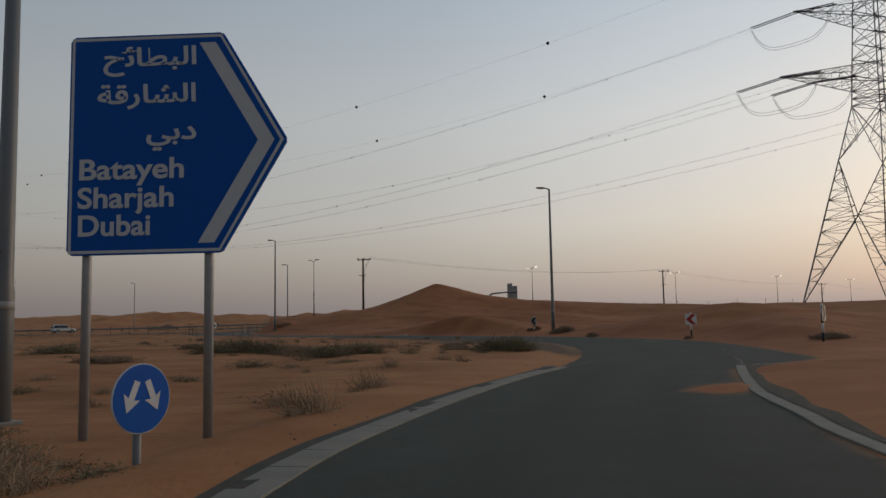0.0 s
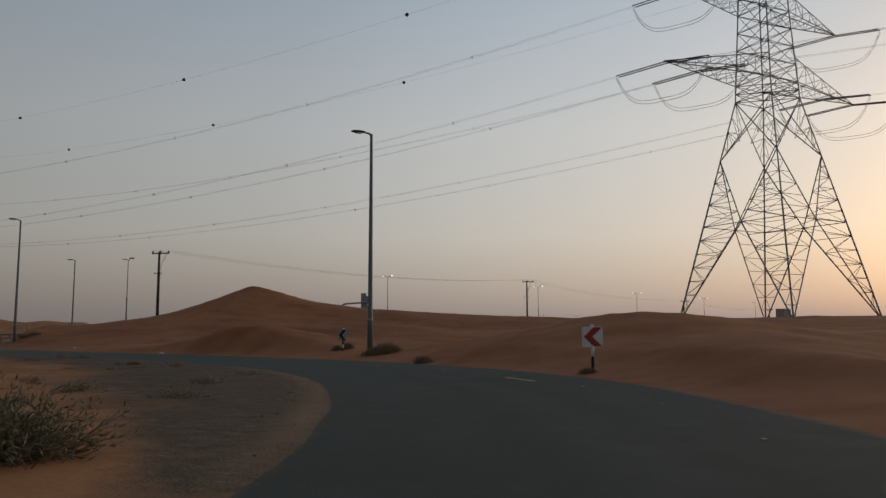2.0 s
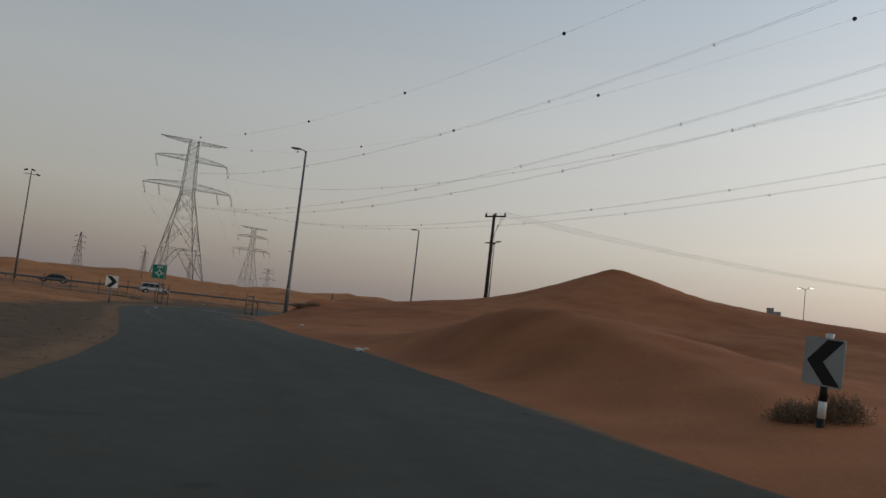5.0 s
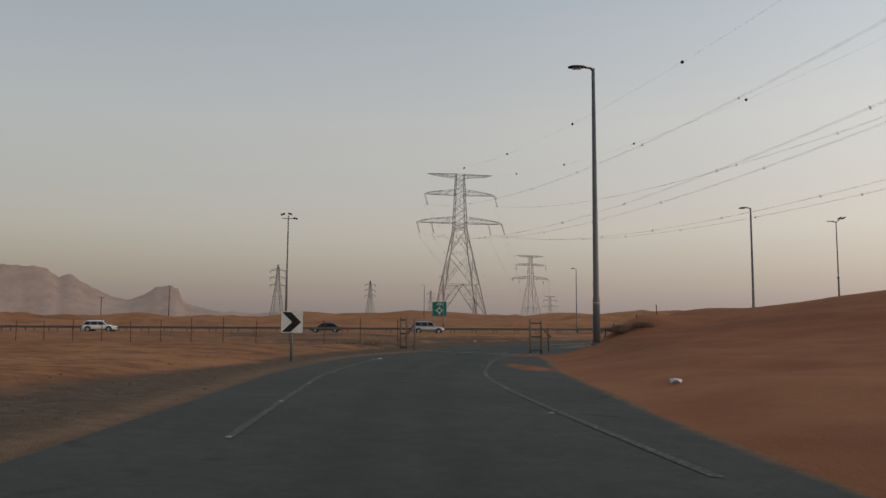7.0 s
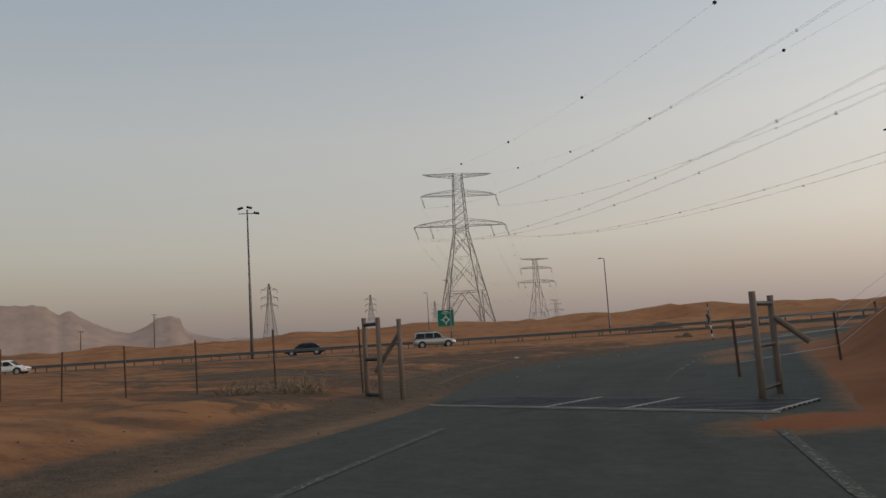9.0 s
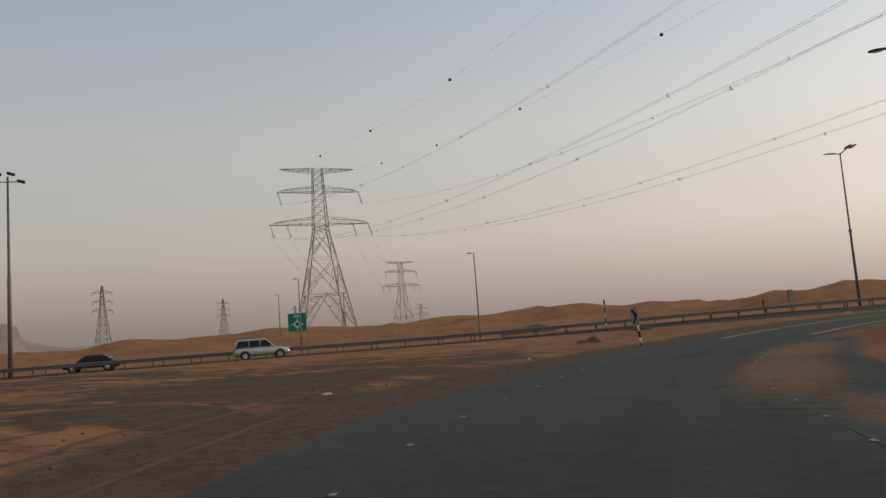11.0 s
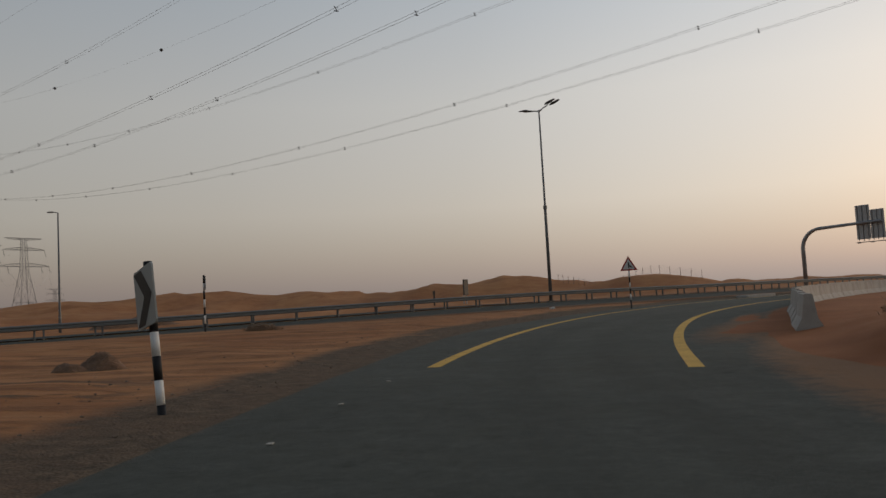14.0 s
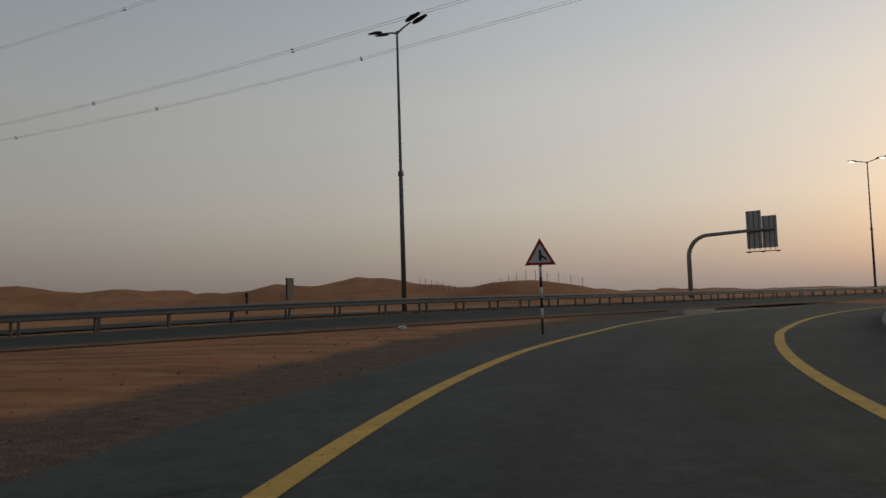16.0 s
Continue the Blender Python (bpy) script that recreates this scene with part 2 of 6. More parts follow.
def make_concrete(name="concrete", tone=(0.40, 0.37, 0.33)):
    m = Mat(name, 0.9)
    big, fine = m.noise(1.4, 6, 0.65), m.noise(38.0, 5, 0.6)
    c = m.ramp(big, (0.3, tuple(v * 0.72 for v in tone)), (0.7, tone))
    c = m.mix(m.ramp(fine, (0.5, (0, 0, 0)), (0.72, (0.6, 0.6, 0.6))), c, tuple(v * 0.55 for v in tone))
    streak = m.noise(3.0, 5, 0.6, (1.0, 1.0, 0.12))
    c = m.mix(m.ramp(streak, (0.52, (0, 0, 0)), (0.75, (0.5, 0.5, 0.5))), c, (0.22, 0.16, 0.115))
    m.color(c)
    m.bump(fine, 0.3, 0.01)
    return m.m


def make_shrub(name, dark, light):
    m = Mat(name, 0.85)
    g = m.n.new("ShaderNodeNewGeometry")
    c = m.ramp(g.outputs["Random Per Island"], (0.0, dark), (1.0, light))
    m.color(c)
    return m.m


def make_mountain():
    m = Mat("far_rock_haze_glow", 1.0)
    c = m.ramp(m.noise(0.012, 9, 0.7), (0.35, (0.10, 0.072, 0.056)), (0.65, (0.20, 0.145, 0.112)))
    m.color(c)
    # no light source: this faint emission stands in for haze over the distance
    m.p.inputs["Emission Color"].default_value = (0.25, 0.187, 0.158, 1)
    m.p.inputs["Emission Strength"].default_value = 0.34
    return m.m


SAND = make_sand()
ASPHALT = make_asphalt()
ASPHALT_NEW = make_asphalt("highway_asphalt", 0.048, 0.3)
YELLOW = make_line("yellow_line_paint", (0.60, 0.36, 0.085), 0.33)
FADED_YELLOW = make_line("faded_yellow_paint", (0.48, 0.40, 0.20), 0.36)
GHOST_LINE = make_line("ghost_line_paint", (0.15, 0.14, 0.115), 0.55)
WHITE_LINE = make_line("white_line_paint", (0.27, 0.25, 0.20), 0.53)
CONCRETE = make_concrete()
KERBSTONE = make_concrete("kerb_concrete", (0.180, 0.166, 0.134))
RAIL_STEEL = worn("dull_zinc_steel", (0.115, 0.128, 0.132), (0.12, 0.105, 0.095), 0.5, 0.3, 1.5, 0.5)
STEEL = worn("galvanised_steel", (0.30, 0.31, 0.32), (0.20, 0.16, 0.13), 0.55, 0.6, 3.0, 0.6)
LATTICE = worn("lattice_steel", (0.20, 0.20, 0.20), (0.15, 0.13, 0.11), 0.65, 0.3, 0.6, 0.5)
LATTICE_PALE = worn("pale_lattice_steel", (0.095, 0.095, 0.095), (0.085, 0.08, 0.075), 0.65, 0.2, 0.6, 0.5)
POLE_PAINT = worn("grey_pole_paint", (0.115, 0.122, 0.126), (0.20, 0.15, 0.11), 0.5, 0.2, 1.2, 0.5)
WOOD_POLE = worn("tarred_wood", (0.045, 0.036, 0.030), (0.09, 0.065, 0.045), 0.85, 0.0, 2.0, 0.6)
DARK = worn("dark_metal", (0.03, 0.032, 0.035), (0.07, 0.055, 0.045), 0.6, 0.3, 4.0, 0.4)
WIRE = worn("aluminium_cable", (0.30, 0.30, 0.31), (0.25, 0.25, 0.25), 0.6, 0.5, 0.2, 0.3)
BLUE = worn("blue_sign_film", (0.0, 0.066, 0.31), (0.004, 0.066, 0.25), 0.5, 0.0, 2.0, 0.25)
BLUE.node_tree.nodes["Principled BSDF"].inputs["Specular IOR Level"].default_value = 0.15
# darker copy of the white film: dimness at the view's edge put into colour
SIGN_WHITE = worn("dimmed_white_film", (0.43, 0.45, 0.47), (0.34, 0.34, 0.34), 0.5, 0.0, 4.0, 0.4)
GREEN = worn("green_sign_film", (0.012, 0.19, 0.14), (0.05, 0.19, 0.15), 0.4, 0.0, 2.0, 0.25)
WHITE = worn("white_sign_film", (0.62, 0.62, 0.60), (0.42, 0.36, 0.30), 0.45, 0.0, 4.0, 0.5)
BLACK = worn("black_paint", (0.014, 0.014, 0.015), (0.05, 0.04, 0.035), 0.5, 0.0, 4.0, 0.3)
RED = worn("red_sign_film", (0.36, 0.034, 0.030), (0.30, 0.09, 0.07), 0.45, 0.0, 4.0, 0.35)
SIGN_BACK = worn("bare_aluminium", (0.42, 0.43, 0.44), (0.30, 0.27, 0.24), 0.5, 0.5, 2.0, 0.5)
PALE_BAND = worn("pale_worn_band", (0.27, 0.27, 0.26), (0.16, 0.14, 0.12), 0.6, 0.0, 9.0, 0.8)
GREY_FILM = worn("dull_grey_film", (0.30, 0.32, 0.31), (0.22, 0.18, 0.14), 0.5, 0.0, 4.0, 0.5)
for film in (WHITE, BLACK, RED, GREY_FILM, GREEN):
    film.node_tree.nodes["Principled BSDF"].inputs["Specular IOR Level"].default_value = 0.15
STUD_PAINT = worn("stud_plastic", (0.27, 0.25, 0.21), (0.20, 0.17, 0.13), 0.6, 0.0, 8.0, 0.5)
GATE_WOOD = worn("weathered_timber", (0.17, 0.125, 0.095), (0.10, 0.075, 0.06), 0.9, 0.0, 5.0, 0.6)
RUST = worn("rusty_steel", (0.11, 0.06, 0.04), (0.06, 0.045, 0.04), 0.8, 0.4, 6.0, 0.6)
RUBBER = worn("tyre_rubber", (0.02, 0.02, 0.02), (0.07, 0.05, 0.04), 0.85, 0.0, 6.0, 0.4)
SILVER_CAR = worn("silver_car_paint", (0.46, 0.45, 0.43), (0.36, 0.31, 0.27), 0.3, 0.5, 1.5, 0.3)
WHITE_CAR = worn("white_car_paint", (0.72, 0.72, 0.71), (0.55, 0.48, 0.42), 0.3, 0.0, 1.5, 0.3)
DARK_CAR = worn("dark_car_paint", (0.03, 0.032, 0.036), (0.10, 0.08, 0.065), 0.3, 0.3, 1.5, 0.3)
GLASS_DARK = worn("tinted_glass", (0.018, 0.02, 0.022), (0.05, 0.045, 0.04), 0.12, 0.0, 2.0, 0.2)
LAMP_CLEAR = worn("headlamp_lens", (0.55, 0.55, 0.55), (0.4, 0.38, 0.36), 0.2, 0.0, 4.0, 0.2)
LAMP_RED = worn("tail_lamp_lens", (0.30, 0.02, 0.02), (0.2, 0.05, 0.04), 0.25, 0.0, 4.0, 0.2)
PALE = worn("pale_litter", (0.62, 0.60, 0.57), (0.4, 0.32, 0.26), 0.8, 0.0, 8.0, 0.5)
SHRUB = make_shrub("grey_green_shrub", (0.075, 0.062, 0.032), (0.23, 0.18, 0.095))
SHRUB_DRY = make_shrub("dry_shrub", (0.12, 0.080, 0.050), (0.31, 0.205, 0.125))
DRY_GRASS = make_shrub("dry_grass", (0.16, 0.11, 0.065), (0.36, 0.25, 0.15))
ROCK_FAR = make_mountain()
LIT = bpy.data.materials.new("lit_lamp")
LIT.use_nodes = True
LIT.node_tree.nodes["Principled BSDF"].inputs["Emission Color"].default_value = (1.0, 0.86, 0.66, 1)
LIT.node_tree.nodes["Principled BSDF"].inputs["Emission Strength"].default_value = 2.6


# ---------------------------------------------------------------- mesh helpers
def part(name, bm, material, parent=None, label="", smooth=False):
    """Links a bmesh as one mesh object, under parent if there is one."""
    me = bpy.data.meshes.new(name)
    bm.normal_update()
    if smooth:
        for f in bm.faces:
            f.smooth = True
    bm.to_mesh(me)
    bm.free()
    for mt in material if isinstance(material, (list, tuple)) else (material,):
        me.materials.append(mt)
    ob = new(name, me)
    ob.parent = parent
    if label:
        tagged(ob, label)
    return ob


def thing(name, at, label, category, group="", turn=0.0, kind=""):
    """An empty at the base of a thing. turn: degrees about z."""
    ob = new(name)
    ob.matrix_basis = pose(*at, 0, 0, turn)
    return tagged(ob, label, category, group, kind)


def box(bm, size, at=(0, 0, 0), bevel=0.0, m=None):
    """Adds a box of the given size, centred at a place, to bm."""
    mat = Matrix.Translation(at) @ Matrix.Diagonal((*size, 1))
    made = bmesh.ops.create_cube(bm, size=1.0, matrix=(m @ mat) if m else mat)
    if bevel:
        edges = {e for v in made["verts"] for e in v.link_edges}
        bmesh.ops.bevel(bm, geom=list(edges), offset=bevel, segments=2, affect="EDGES", profile=0.5)
    return bm


def bar(bm, p, q, r, sides=4, r2=None):
    """Adds a straight bar from p to q, of radius r, to bm."""
    p, q = Vector(p), Vector(q)
    d = q - p
    if d.length < 1e-6:
        return bm
    m = Matrix.Translation((p + q) / 2) @ d.to_track_quat("Z", "Y").to_matrix().to_4x4()
    bmesh.ops.create_cone(bm, cap_ends=True, segments=sides, radius1=r, radius2=r if r2 is None else r2, depth=d.length, matrix=m)
    return bm


def bars(segments, r, sides=4):
    """A mesh of many straight bars, built straight from lists. segments: (p, q) or (p, q, radius)."""
    verts, faces = [], []
    for seg in segments:
        p, q = Vector(seg[0]), Vector(seg[1])
        rad = seg[2] if len(seg) > 2 else r
        d = (q - p).normalized()
        side = d.orthogonal().normalized()
        up = d.cross(side)
        n = len(verts)
        for c in (p, q):
            for k in range(sides):
                a = 2 * math.pi * (k + 0.5) / sides
                verts.append(c + (side * math.cos(a) + up * math.sin(a)) * rad)
        for k in range(sides):
            j = (k + 1) % sides
            faces.append((n + k, n + j, n + sides + j, n + sides + k))
        faces.append(tuple(n + sides + k for k in range(sides)))
        faces.append(tuple(n + sides - 1 - k for k in range(sides)))
    return verts, faces


def part_bars(name, segments, r, material, parent, label="", sides=4):
    me = bpy.data.meshes.new(name)
    v, f = bars(segments, r, sides)
    me.from_pydata(v, [], f)
    me.materials.append(material)
    ob = new(name, me)
    ob.parent = parent
    if label:
        tagged(ob, label)
    return ob


def tube(bm, pts, radii, sides=10, cap=True):
    """Adds a smooth round tube along points to bm."""
    rings = []
    pts = [Vector(p) for p in pts]
    for i, p in enumerate(pts):
        d = (pts[min(i + 1, len(pts) - 1)] - pts[max(i - 1, 0)]).normalized()
        side = d.cross(Vector((0.31, 0.95, 0.05))).normalized()
        up = side.cross(d)
        r = radii[i] if isinstance(radii, (list, tuple)) else radii
        rings.append([bm.verts.new(p + (side * math.cos(2 * math.pi * k / sides) + up * math.sin(2 * math.pi * k / sides)) * r) for k in range(sides)])
    for a, b in zip(rings, rings[1:]):
        for k in range(sides):
            bm.faces.new((a[k], a[(k + 1) % sides], b[(k + 1) % sides], b[k]))
    if cap:
        bm.faces.new(rings[0][::-1])
        bm.faces.new(rings[-1])
    return bm


def plate(bm, outline, thick, y=0.0, bevel=0.0):
    """Adds an upright plate in the x-z plane from an outline, its front at -y."""
    front = [bm.verts.new((x, y - thick / 2, z)) for x, z in outline]
    rear = [bm.verts.new((x, y + thick / 2, z)) for x, z in outline]
    bm.faces.new(front)
    bm.faces.new(rear[::-1])
    n = len(outline)
    for k in range(n):
        bm.faces.new((front[k], rear[k], rear[(k + 1) % n], front[(k + 1) % n]))
    bmesh.ops.recalc_face_normals(bm, faces=bm.faces[:])
    return bm


def spline(pts, step=1.0):
    """Points along a smooth curve through the given ones."""
    p = [np.array(q, float) for q in pts]
    p = [2 * p[0] - p[1], *p, 2 * p[-1] - p[-2]]
    out = []
    for a, b, c, d in zip(p, p[1:], p[2:], p[3:]):
        n = max(2, int(np.linalg.norm(c - b) / step))
        for k in range(n):
            t = k / n
            out.append(0.5 * (2 * b + (c - a) * t + (2 * a - 5 * b + 4 * c - d) * t**2 + (3 * b - a - 3 * c + d) * t**3))
    out.append(p[-2])
    return np.array(out)


def even(line, n):
    """The line at n even steps of its length."""
    s = np.r_[0, np.cumsum(np.linalg.norm(np.diff(line, axis=0), axis=1))]
    w = np.linspace(0, s[-1], n)
    return np.stack([np.interp(w, s, line[:, k]) for k in range(line.shape[1])], 1)


def smooth(a, b, x):
    t = np.clip((np.asarray(x, float) - a) / (b - a), 0, 1)
    return t * t * (3 - 2 * t)


# ---------------------------------------------------------------- plan of the roads
LEFT_A = [(-1.9, -14), (-1.7, 0), (-1.4, 6.5), (-0.5, 10.5), (0.5, 14), (2.3, 18.8), (3.9, 23.8), (4.9, 28.1), (5.5, 32.2), (5.8, 37.5), (5.5, 43),
          (4.2, 48.8), (2.2, 53.1), (-0.5, 57.5), (-3.4, 62.2), (-7.3, 67.7), (-10.9, 71.9), (-15.2, 77.0), (-18.2, 80.4), (-21.5, 84.2)]
LEFT_B = [(-24.3, 88), (-27, 91.9), (-28.9, 95.7), (-30.8, 101), (-33.2, 105.2), (-35.3, 109), (-36.9, 113), (-38.1, 118), (-38.7, 124), (-39.2, 130),
          (-39.3, 137), (-39.2, 142.4), (-39, 147), (-38.2, 155), (-36.9, 161), (-34.3, 168), (-31.3, 175.4), (-26.1, 185), (-15, 199), (-2, 213)]
RIGHT_A = [(3.3, -14), (3.5, 0), (3.9, 7.2), (4.7, 10), (5.3, 13), (5.9, 15.7), (7.4, 19.6), (10.7, 22.6), (11.7, 27), (12.7, 33), (13.3, 39.8), (12.7, 44.8),
           (11.1, 50.5), (7.7, 57.8), (4.1, 63), (0.9, 67.7), (-3.5, 73.5), (-9, 79.8), (-14.2, 86.5), (-17.9, 91.5)]
RIGHT_B = [(-20.6, 95.6), (-23.8, 100.3), (-25.2, 105), (-26.6, 110), (-28.3, 116), (-29.9, 121), (-31.1, 126.5), (-31.3, 133), (-31.6, 139.8), (-31.4, 146),
           (-30.0, 151.6), (-28.3, 157), (-25.9, 163.4), (-22.2, 170.5), (-15.5, 181), (-7.5, 190.5), (6, 205)]
MEDIAN = [(-330, -120), (-207, 27), (-150, 88), (-92.2, 144.5), (-32.7, 197.5), (27.7, 245.5), (85.3, 289), (139.6, 329), (193.2, 373.3), (420, 560), (900, 938), (2400, 2120)]

left_edge, right_edge = spline(LEFT_A + LEFT_B), spline(RIGHT_A + RIGHT_B)
median = spline(MEDIAN, 6.0)
ring = np.concatenate([left_edge, right_edge[::-1]])


def ramp_rise(py):
    """How the slip road dips and then climbs to the highway along its way."""
    return np.interp(py, [100, 112, 124, 135, 141, 147, 155, 165, 174, 182, 190], [0.0, -0.01, -0.045, -0.065, -0.045, 0.015, 0.09, 0.185, 0.26, 0.315, 0.33])


def highway_level(along, v):
    """The highway's height: it climbs along its way and leans towards the slip road. along: metres past the lamp on the median; v: metres from the middle."""
    return 0.335 + 0.56 * smooth(-50, 4, along) * (1 - np.clip((np.asarray(v, float) - 1.5) / 10, 0, 1))


def along_highway(px, py):
    return (px + 32.7) * 0.783 + (py - 197.5) * 0.622


def nearest(px, py, line):
    """Distance to a line of points and, signed, to which side of it (positive: right of its way)."""
    best = np.full(px.shape, 1e9)
    side = np.zeros(px.shape)
    for a, b in zip(line, line[1:]):
        d = b - a
        ln = d @ d
        t = np.clip(((px - a[0]) * d[0] + (py - a[1]) * d[1]) / ln, 0, 1)
        dx, dy = px - a[0] - t * d[0], py - a[1] - t * d[1]
        dist = dx * dx + dy * dy
        near = dist < best
        best = np.where(near, dist, best)
        side = np.where(near, dx * d[1] - dy * d[0], side)
    return np.sqrt(best), np.sign(side)


def inside(px, py, poly):
    hit = np.zeros(px.shape, bool)
    for (ax, ay), (bx, by) in zip(poly, np.roll(poly, -1, 0)):
        cross = (ay > py) != (by > py)
        with np.errstate(divide="ignore", invalid="ignore"):
            hit ^= cross & (px < (bx - ax) * (py - ay) / (by - ay) + ax)
    return hit


def wobble(px, py, size, seed):
    """Cheap smooth noise from crossing sines, about -1 to 1."""
    r = random.Random(seed)
    out = 0
    for _ in range(6):
        a, f, p = r.uniform(0, 2 * math.pi), r.uniform(0.6, 1.6) / size, r.uniform(0, 6.3)
        out = out + np.sin((px * math.cos(a) + py * math.sin(a)) * f * 2 * math.pi + p + 0.7 * np.sin((px * math.sin(a) - py * math.cos(a)) * f * 4 + p))
    return out / 3.2


# dunes: x, y, height, half-width along and across, turn in degrees, peakedness
DUNES = [
    (-1.2, 116.7, 5.75, 11, 9, 0, 1.1), (18, 118, 1.6, 22, 14, 0, 2), (2.0, 72.4, 1.5, 7.0, 4.8, -53, 2), (21, 57, 1.65, 7.5, 8, 30, 2),
    (36, 62, 0.9, 10, 9, 0, 2), (-14, 106, 0.3, 7, 9, 35, 2), (-24, 118, 1.1, 4.5, 9, 20, 2), (-26.5, 138.5, 1.7, 3.6, 7, 8, 2), (-60, 300, 1.0, 40, 20, 10, 2),
    (-32, 293, 3.6, 26, 14, 10, 2), (-13, 265, 3.7, 15, 10, 20, 2), (-22.4, 105.4, 0.75, 2.0, 2.8, 20, 2), (-221, 354, 4.0, 60, 45, 40, 2), (71, 124, 0.6, 20, 20, 0, 2), (-105, 308, 2.6, 42, 22, 30, 2), (-30.0, 142.6, 0.2, 2.6, 1.3, 78, 2), (18.2, 42.0, 0.8, 8, 3.4, 66, 2), (30, 320, 2.0, 40, 20, 20, 2),
]
# tongues of blown sand on the road: x, y, height, half-width along and across, turn in degrees
DRIFTS = [(5.02, 13.95, 0.14, 1.05, 0.36, 66), (4.75, 14.15, 0.10, 0.5, 0.3, 60), (4.42, 13.4, 0.085, 0.42, 0.16, -25), (-29.6, 153.5, 0.10, 4.5, 0.8, 66), (-18.9, 91.6, 0.12, 1.8, 0.36, -44), (-24.3, 99.8, 0.13, 1.0, 0.6, 60), (-32.5, 122.4, 0.055, 4.6, 0.7, 96),
          (-30.4, 115.0, 0.07, 2.6, 0.5, 106), (-32.85, 130.6, 0.055, 4.5, 0.8, 90), (-31.9, 142.5, 0.055, 4.5, 0.6, 80), (-28.6, 158.0, 0.11, 3.0, 0.3, 70)]


def ground_height(px, py, d_road, v, beyond):
    """The ground's height. d_road: metres outside the slip road (negative on it); v: metres from the highway's middle; beyond: on its far side."""
    base = 0.06 + 0.05 * wobble(px, py, 9.0, 3) + 0.03 * wobble(px, py, 2.4, 4) + 0.012 * wobble(px, py, 1.1, 14)
    # the sandy side, between slip road and highway
    dsand, side = SIDE
    right = RIGHT_SIDE
    far_in = np.where(side > 0, dsand, 0)
    plateau = 2.3 * smooth(14, 88, far_in) * smooth(30, 80, v)
    out = base + (1 - beyond) * (plateau + smooth(2, 14, far_in) * 0.22 * (1 + wobble(px, py, 17.0, 8)) * smooth(14, 30, v))
    for x, y, h, a, b, turn, sharp in DUNES:
        c, s = math.cos(radians(turn)), math.sin(radians(turn))
        u, w = ((px - x) * c + (py - y) * s) / a, (-(px - x) * s + (py - y) * c) / b
        rr = np.sqrt(u * u + w * w + (0.002 if sharp < 2 else 0.0))
        out = out + h * np.exp(-(rr**sharp) * 0.9)
    far = beyond * smooth(20, 140, v)
    ridge = 1 - np.abs(wobble(px, py, 95.0, 21))
    out = out + far * (1 - 0.15 * smooth(-200, -110, px)) * (1.4 + 2.6 * np.clip(ridge, 0, 1) + 0.8 * wobble(px, py, 31.0, 22) + 0.7 * wobble(px, py, 14.0, 23) + 0.32 * wobble(px, py, 6.0, 24) + 0.004 * np.minimum(v, 900))
    out = out + smooth(400, 900, np.hypot(px, py - 100)) * (1 - beyond) * 0.7 * (1 + wobble(px, py, 160.0, 30))
    # bank of the highway, then a straight lip at the slip road's edges
    out = out * smooth(13, 24, v) + 0.40 * (1 - smooth(13, 30, v)) + beyond * (highway_level(along_highway(px, py), 0) - 0.335) * (1 - smooth(13, 60, v))
    near_road = 1 - smooth(4, 22, d_road)
    bed = np.maximum(0.33 * (1 - smooth(13, 30, v)) * smooth(150, 190, py), ramp_rise(py) * near_road) + 0.33 * (1 - smooth(13, 30, v)) * (1 - smooth(150, 190, py)) * (1 - near_road)
    d = d_road + (0.3 + 0.7 * right) * (0.13 * wobble(px, py, 6.0, 5) + 0.03 * wobble(px, py, 1.8, 6))
    lip = (0.05 + 0.035 * right) * np.clip(d, -1.6, 1.4)
    steep = np.interp(py, [20, 30, 40, 64, 76, 88, 104, 128, 136, 150, 158], [4.5, 4.2, 3.6, 3.8, 3.4, 3.4, 4.0, 3.4, 3.0, 3.0, 4.0])
    reach = 4.5 + (steep - 4.5) * right
    out = bed + lip + np.maximum(out - bed, 0.02) * smooth(0.5, reach, d)
    # a shallow hollow behind the kerb, round the signs
    out = out - 0.36 * np.exp(-(((px + 6.5) / 5.0) ** 2 + ((py - 10) / 8.0) ** 2)) * smooth(0.9, 2.6, d) * (1 - right)
    for x, y, h, a, b, turn in DRIFTS:
        c, s = math.cos(radians(turn)), math.sin(radians(turn))
        u, w = ((px - x) * c + (py - y) * s) / a, (-(px - x) * s + (py - y) * c) / b
        out = np.maximum(out, bed - 0.06 + h * np.exp(-(u * u + w * w) * np.maximum(0.4, 0.9 + 0.5 * wobble(px, py, 1.7, 9))))
    lane = highway_level(along_highway(px, py), np.where(beyond > 0, 0, v)) - 0.07 + 0.10 * smooth(np.where(beyond > 0, 11.2, 8.3), np.where(beyond > 0, 13, 9.6), v)
    return np.where(v < 13, np.where(d_road < 0, 0.22, lane), out)


def axis(lo, hi, step, reach):
    mid = list(np.arange(lo, hi, step))
    out, s = [], step
    x = hi
    while x < reach:
        out.append(x)
        s *= 1.08
        x += s
    out.append(reach)
    low, s, x = [], step, lo
    while x > -reach:
        s *= 1.08
        x -= s
        low.append(x)
    return np.array(low[::-1] + mid + out)


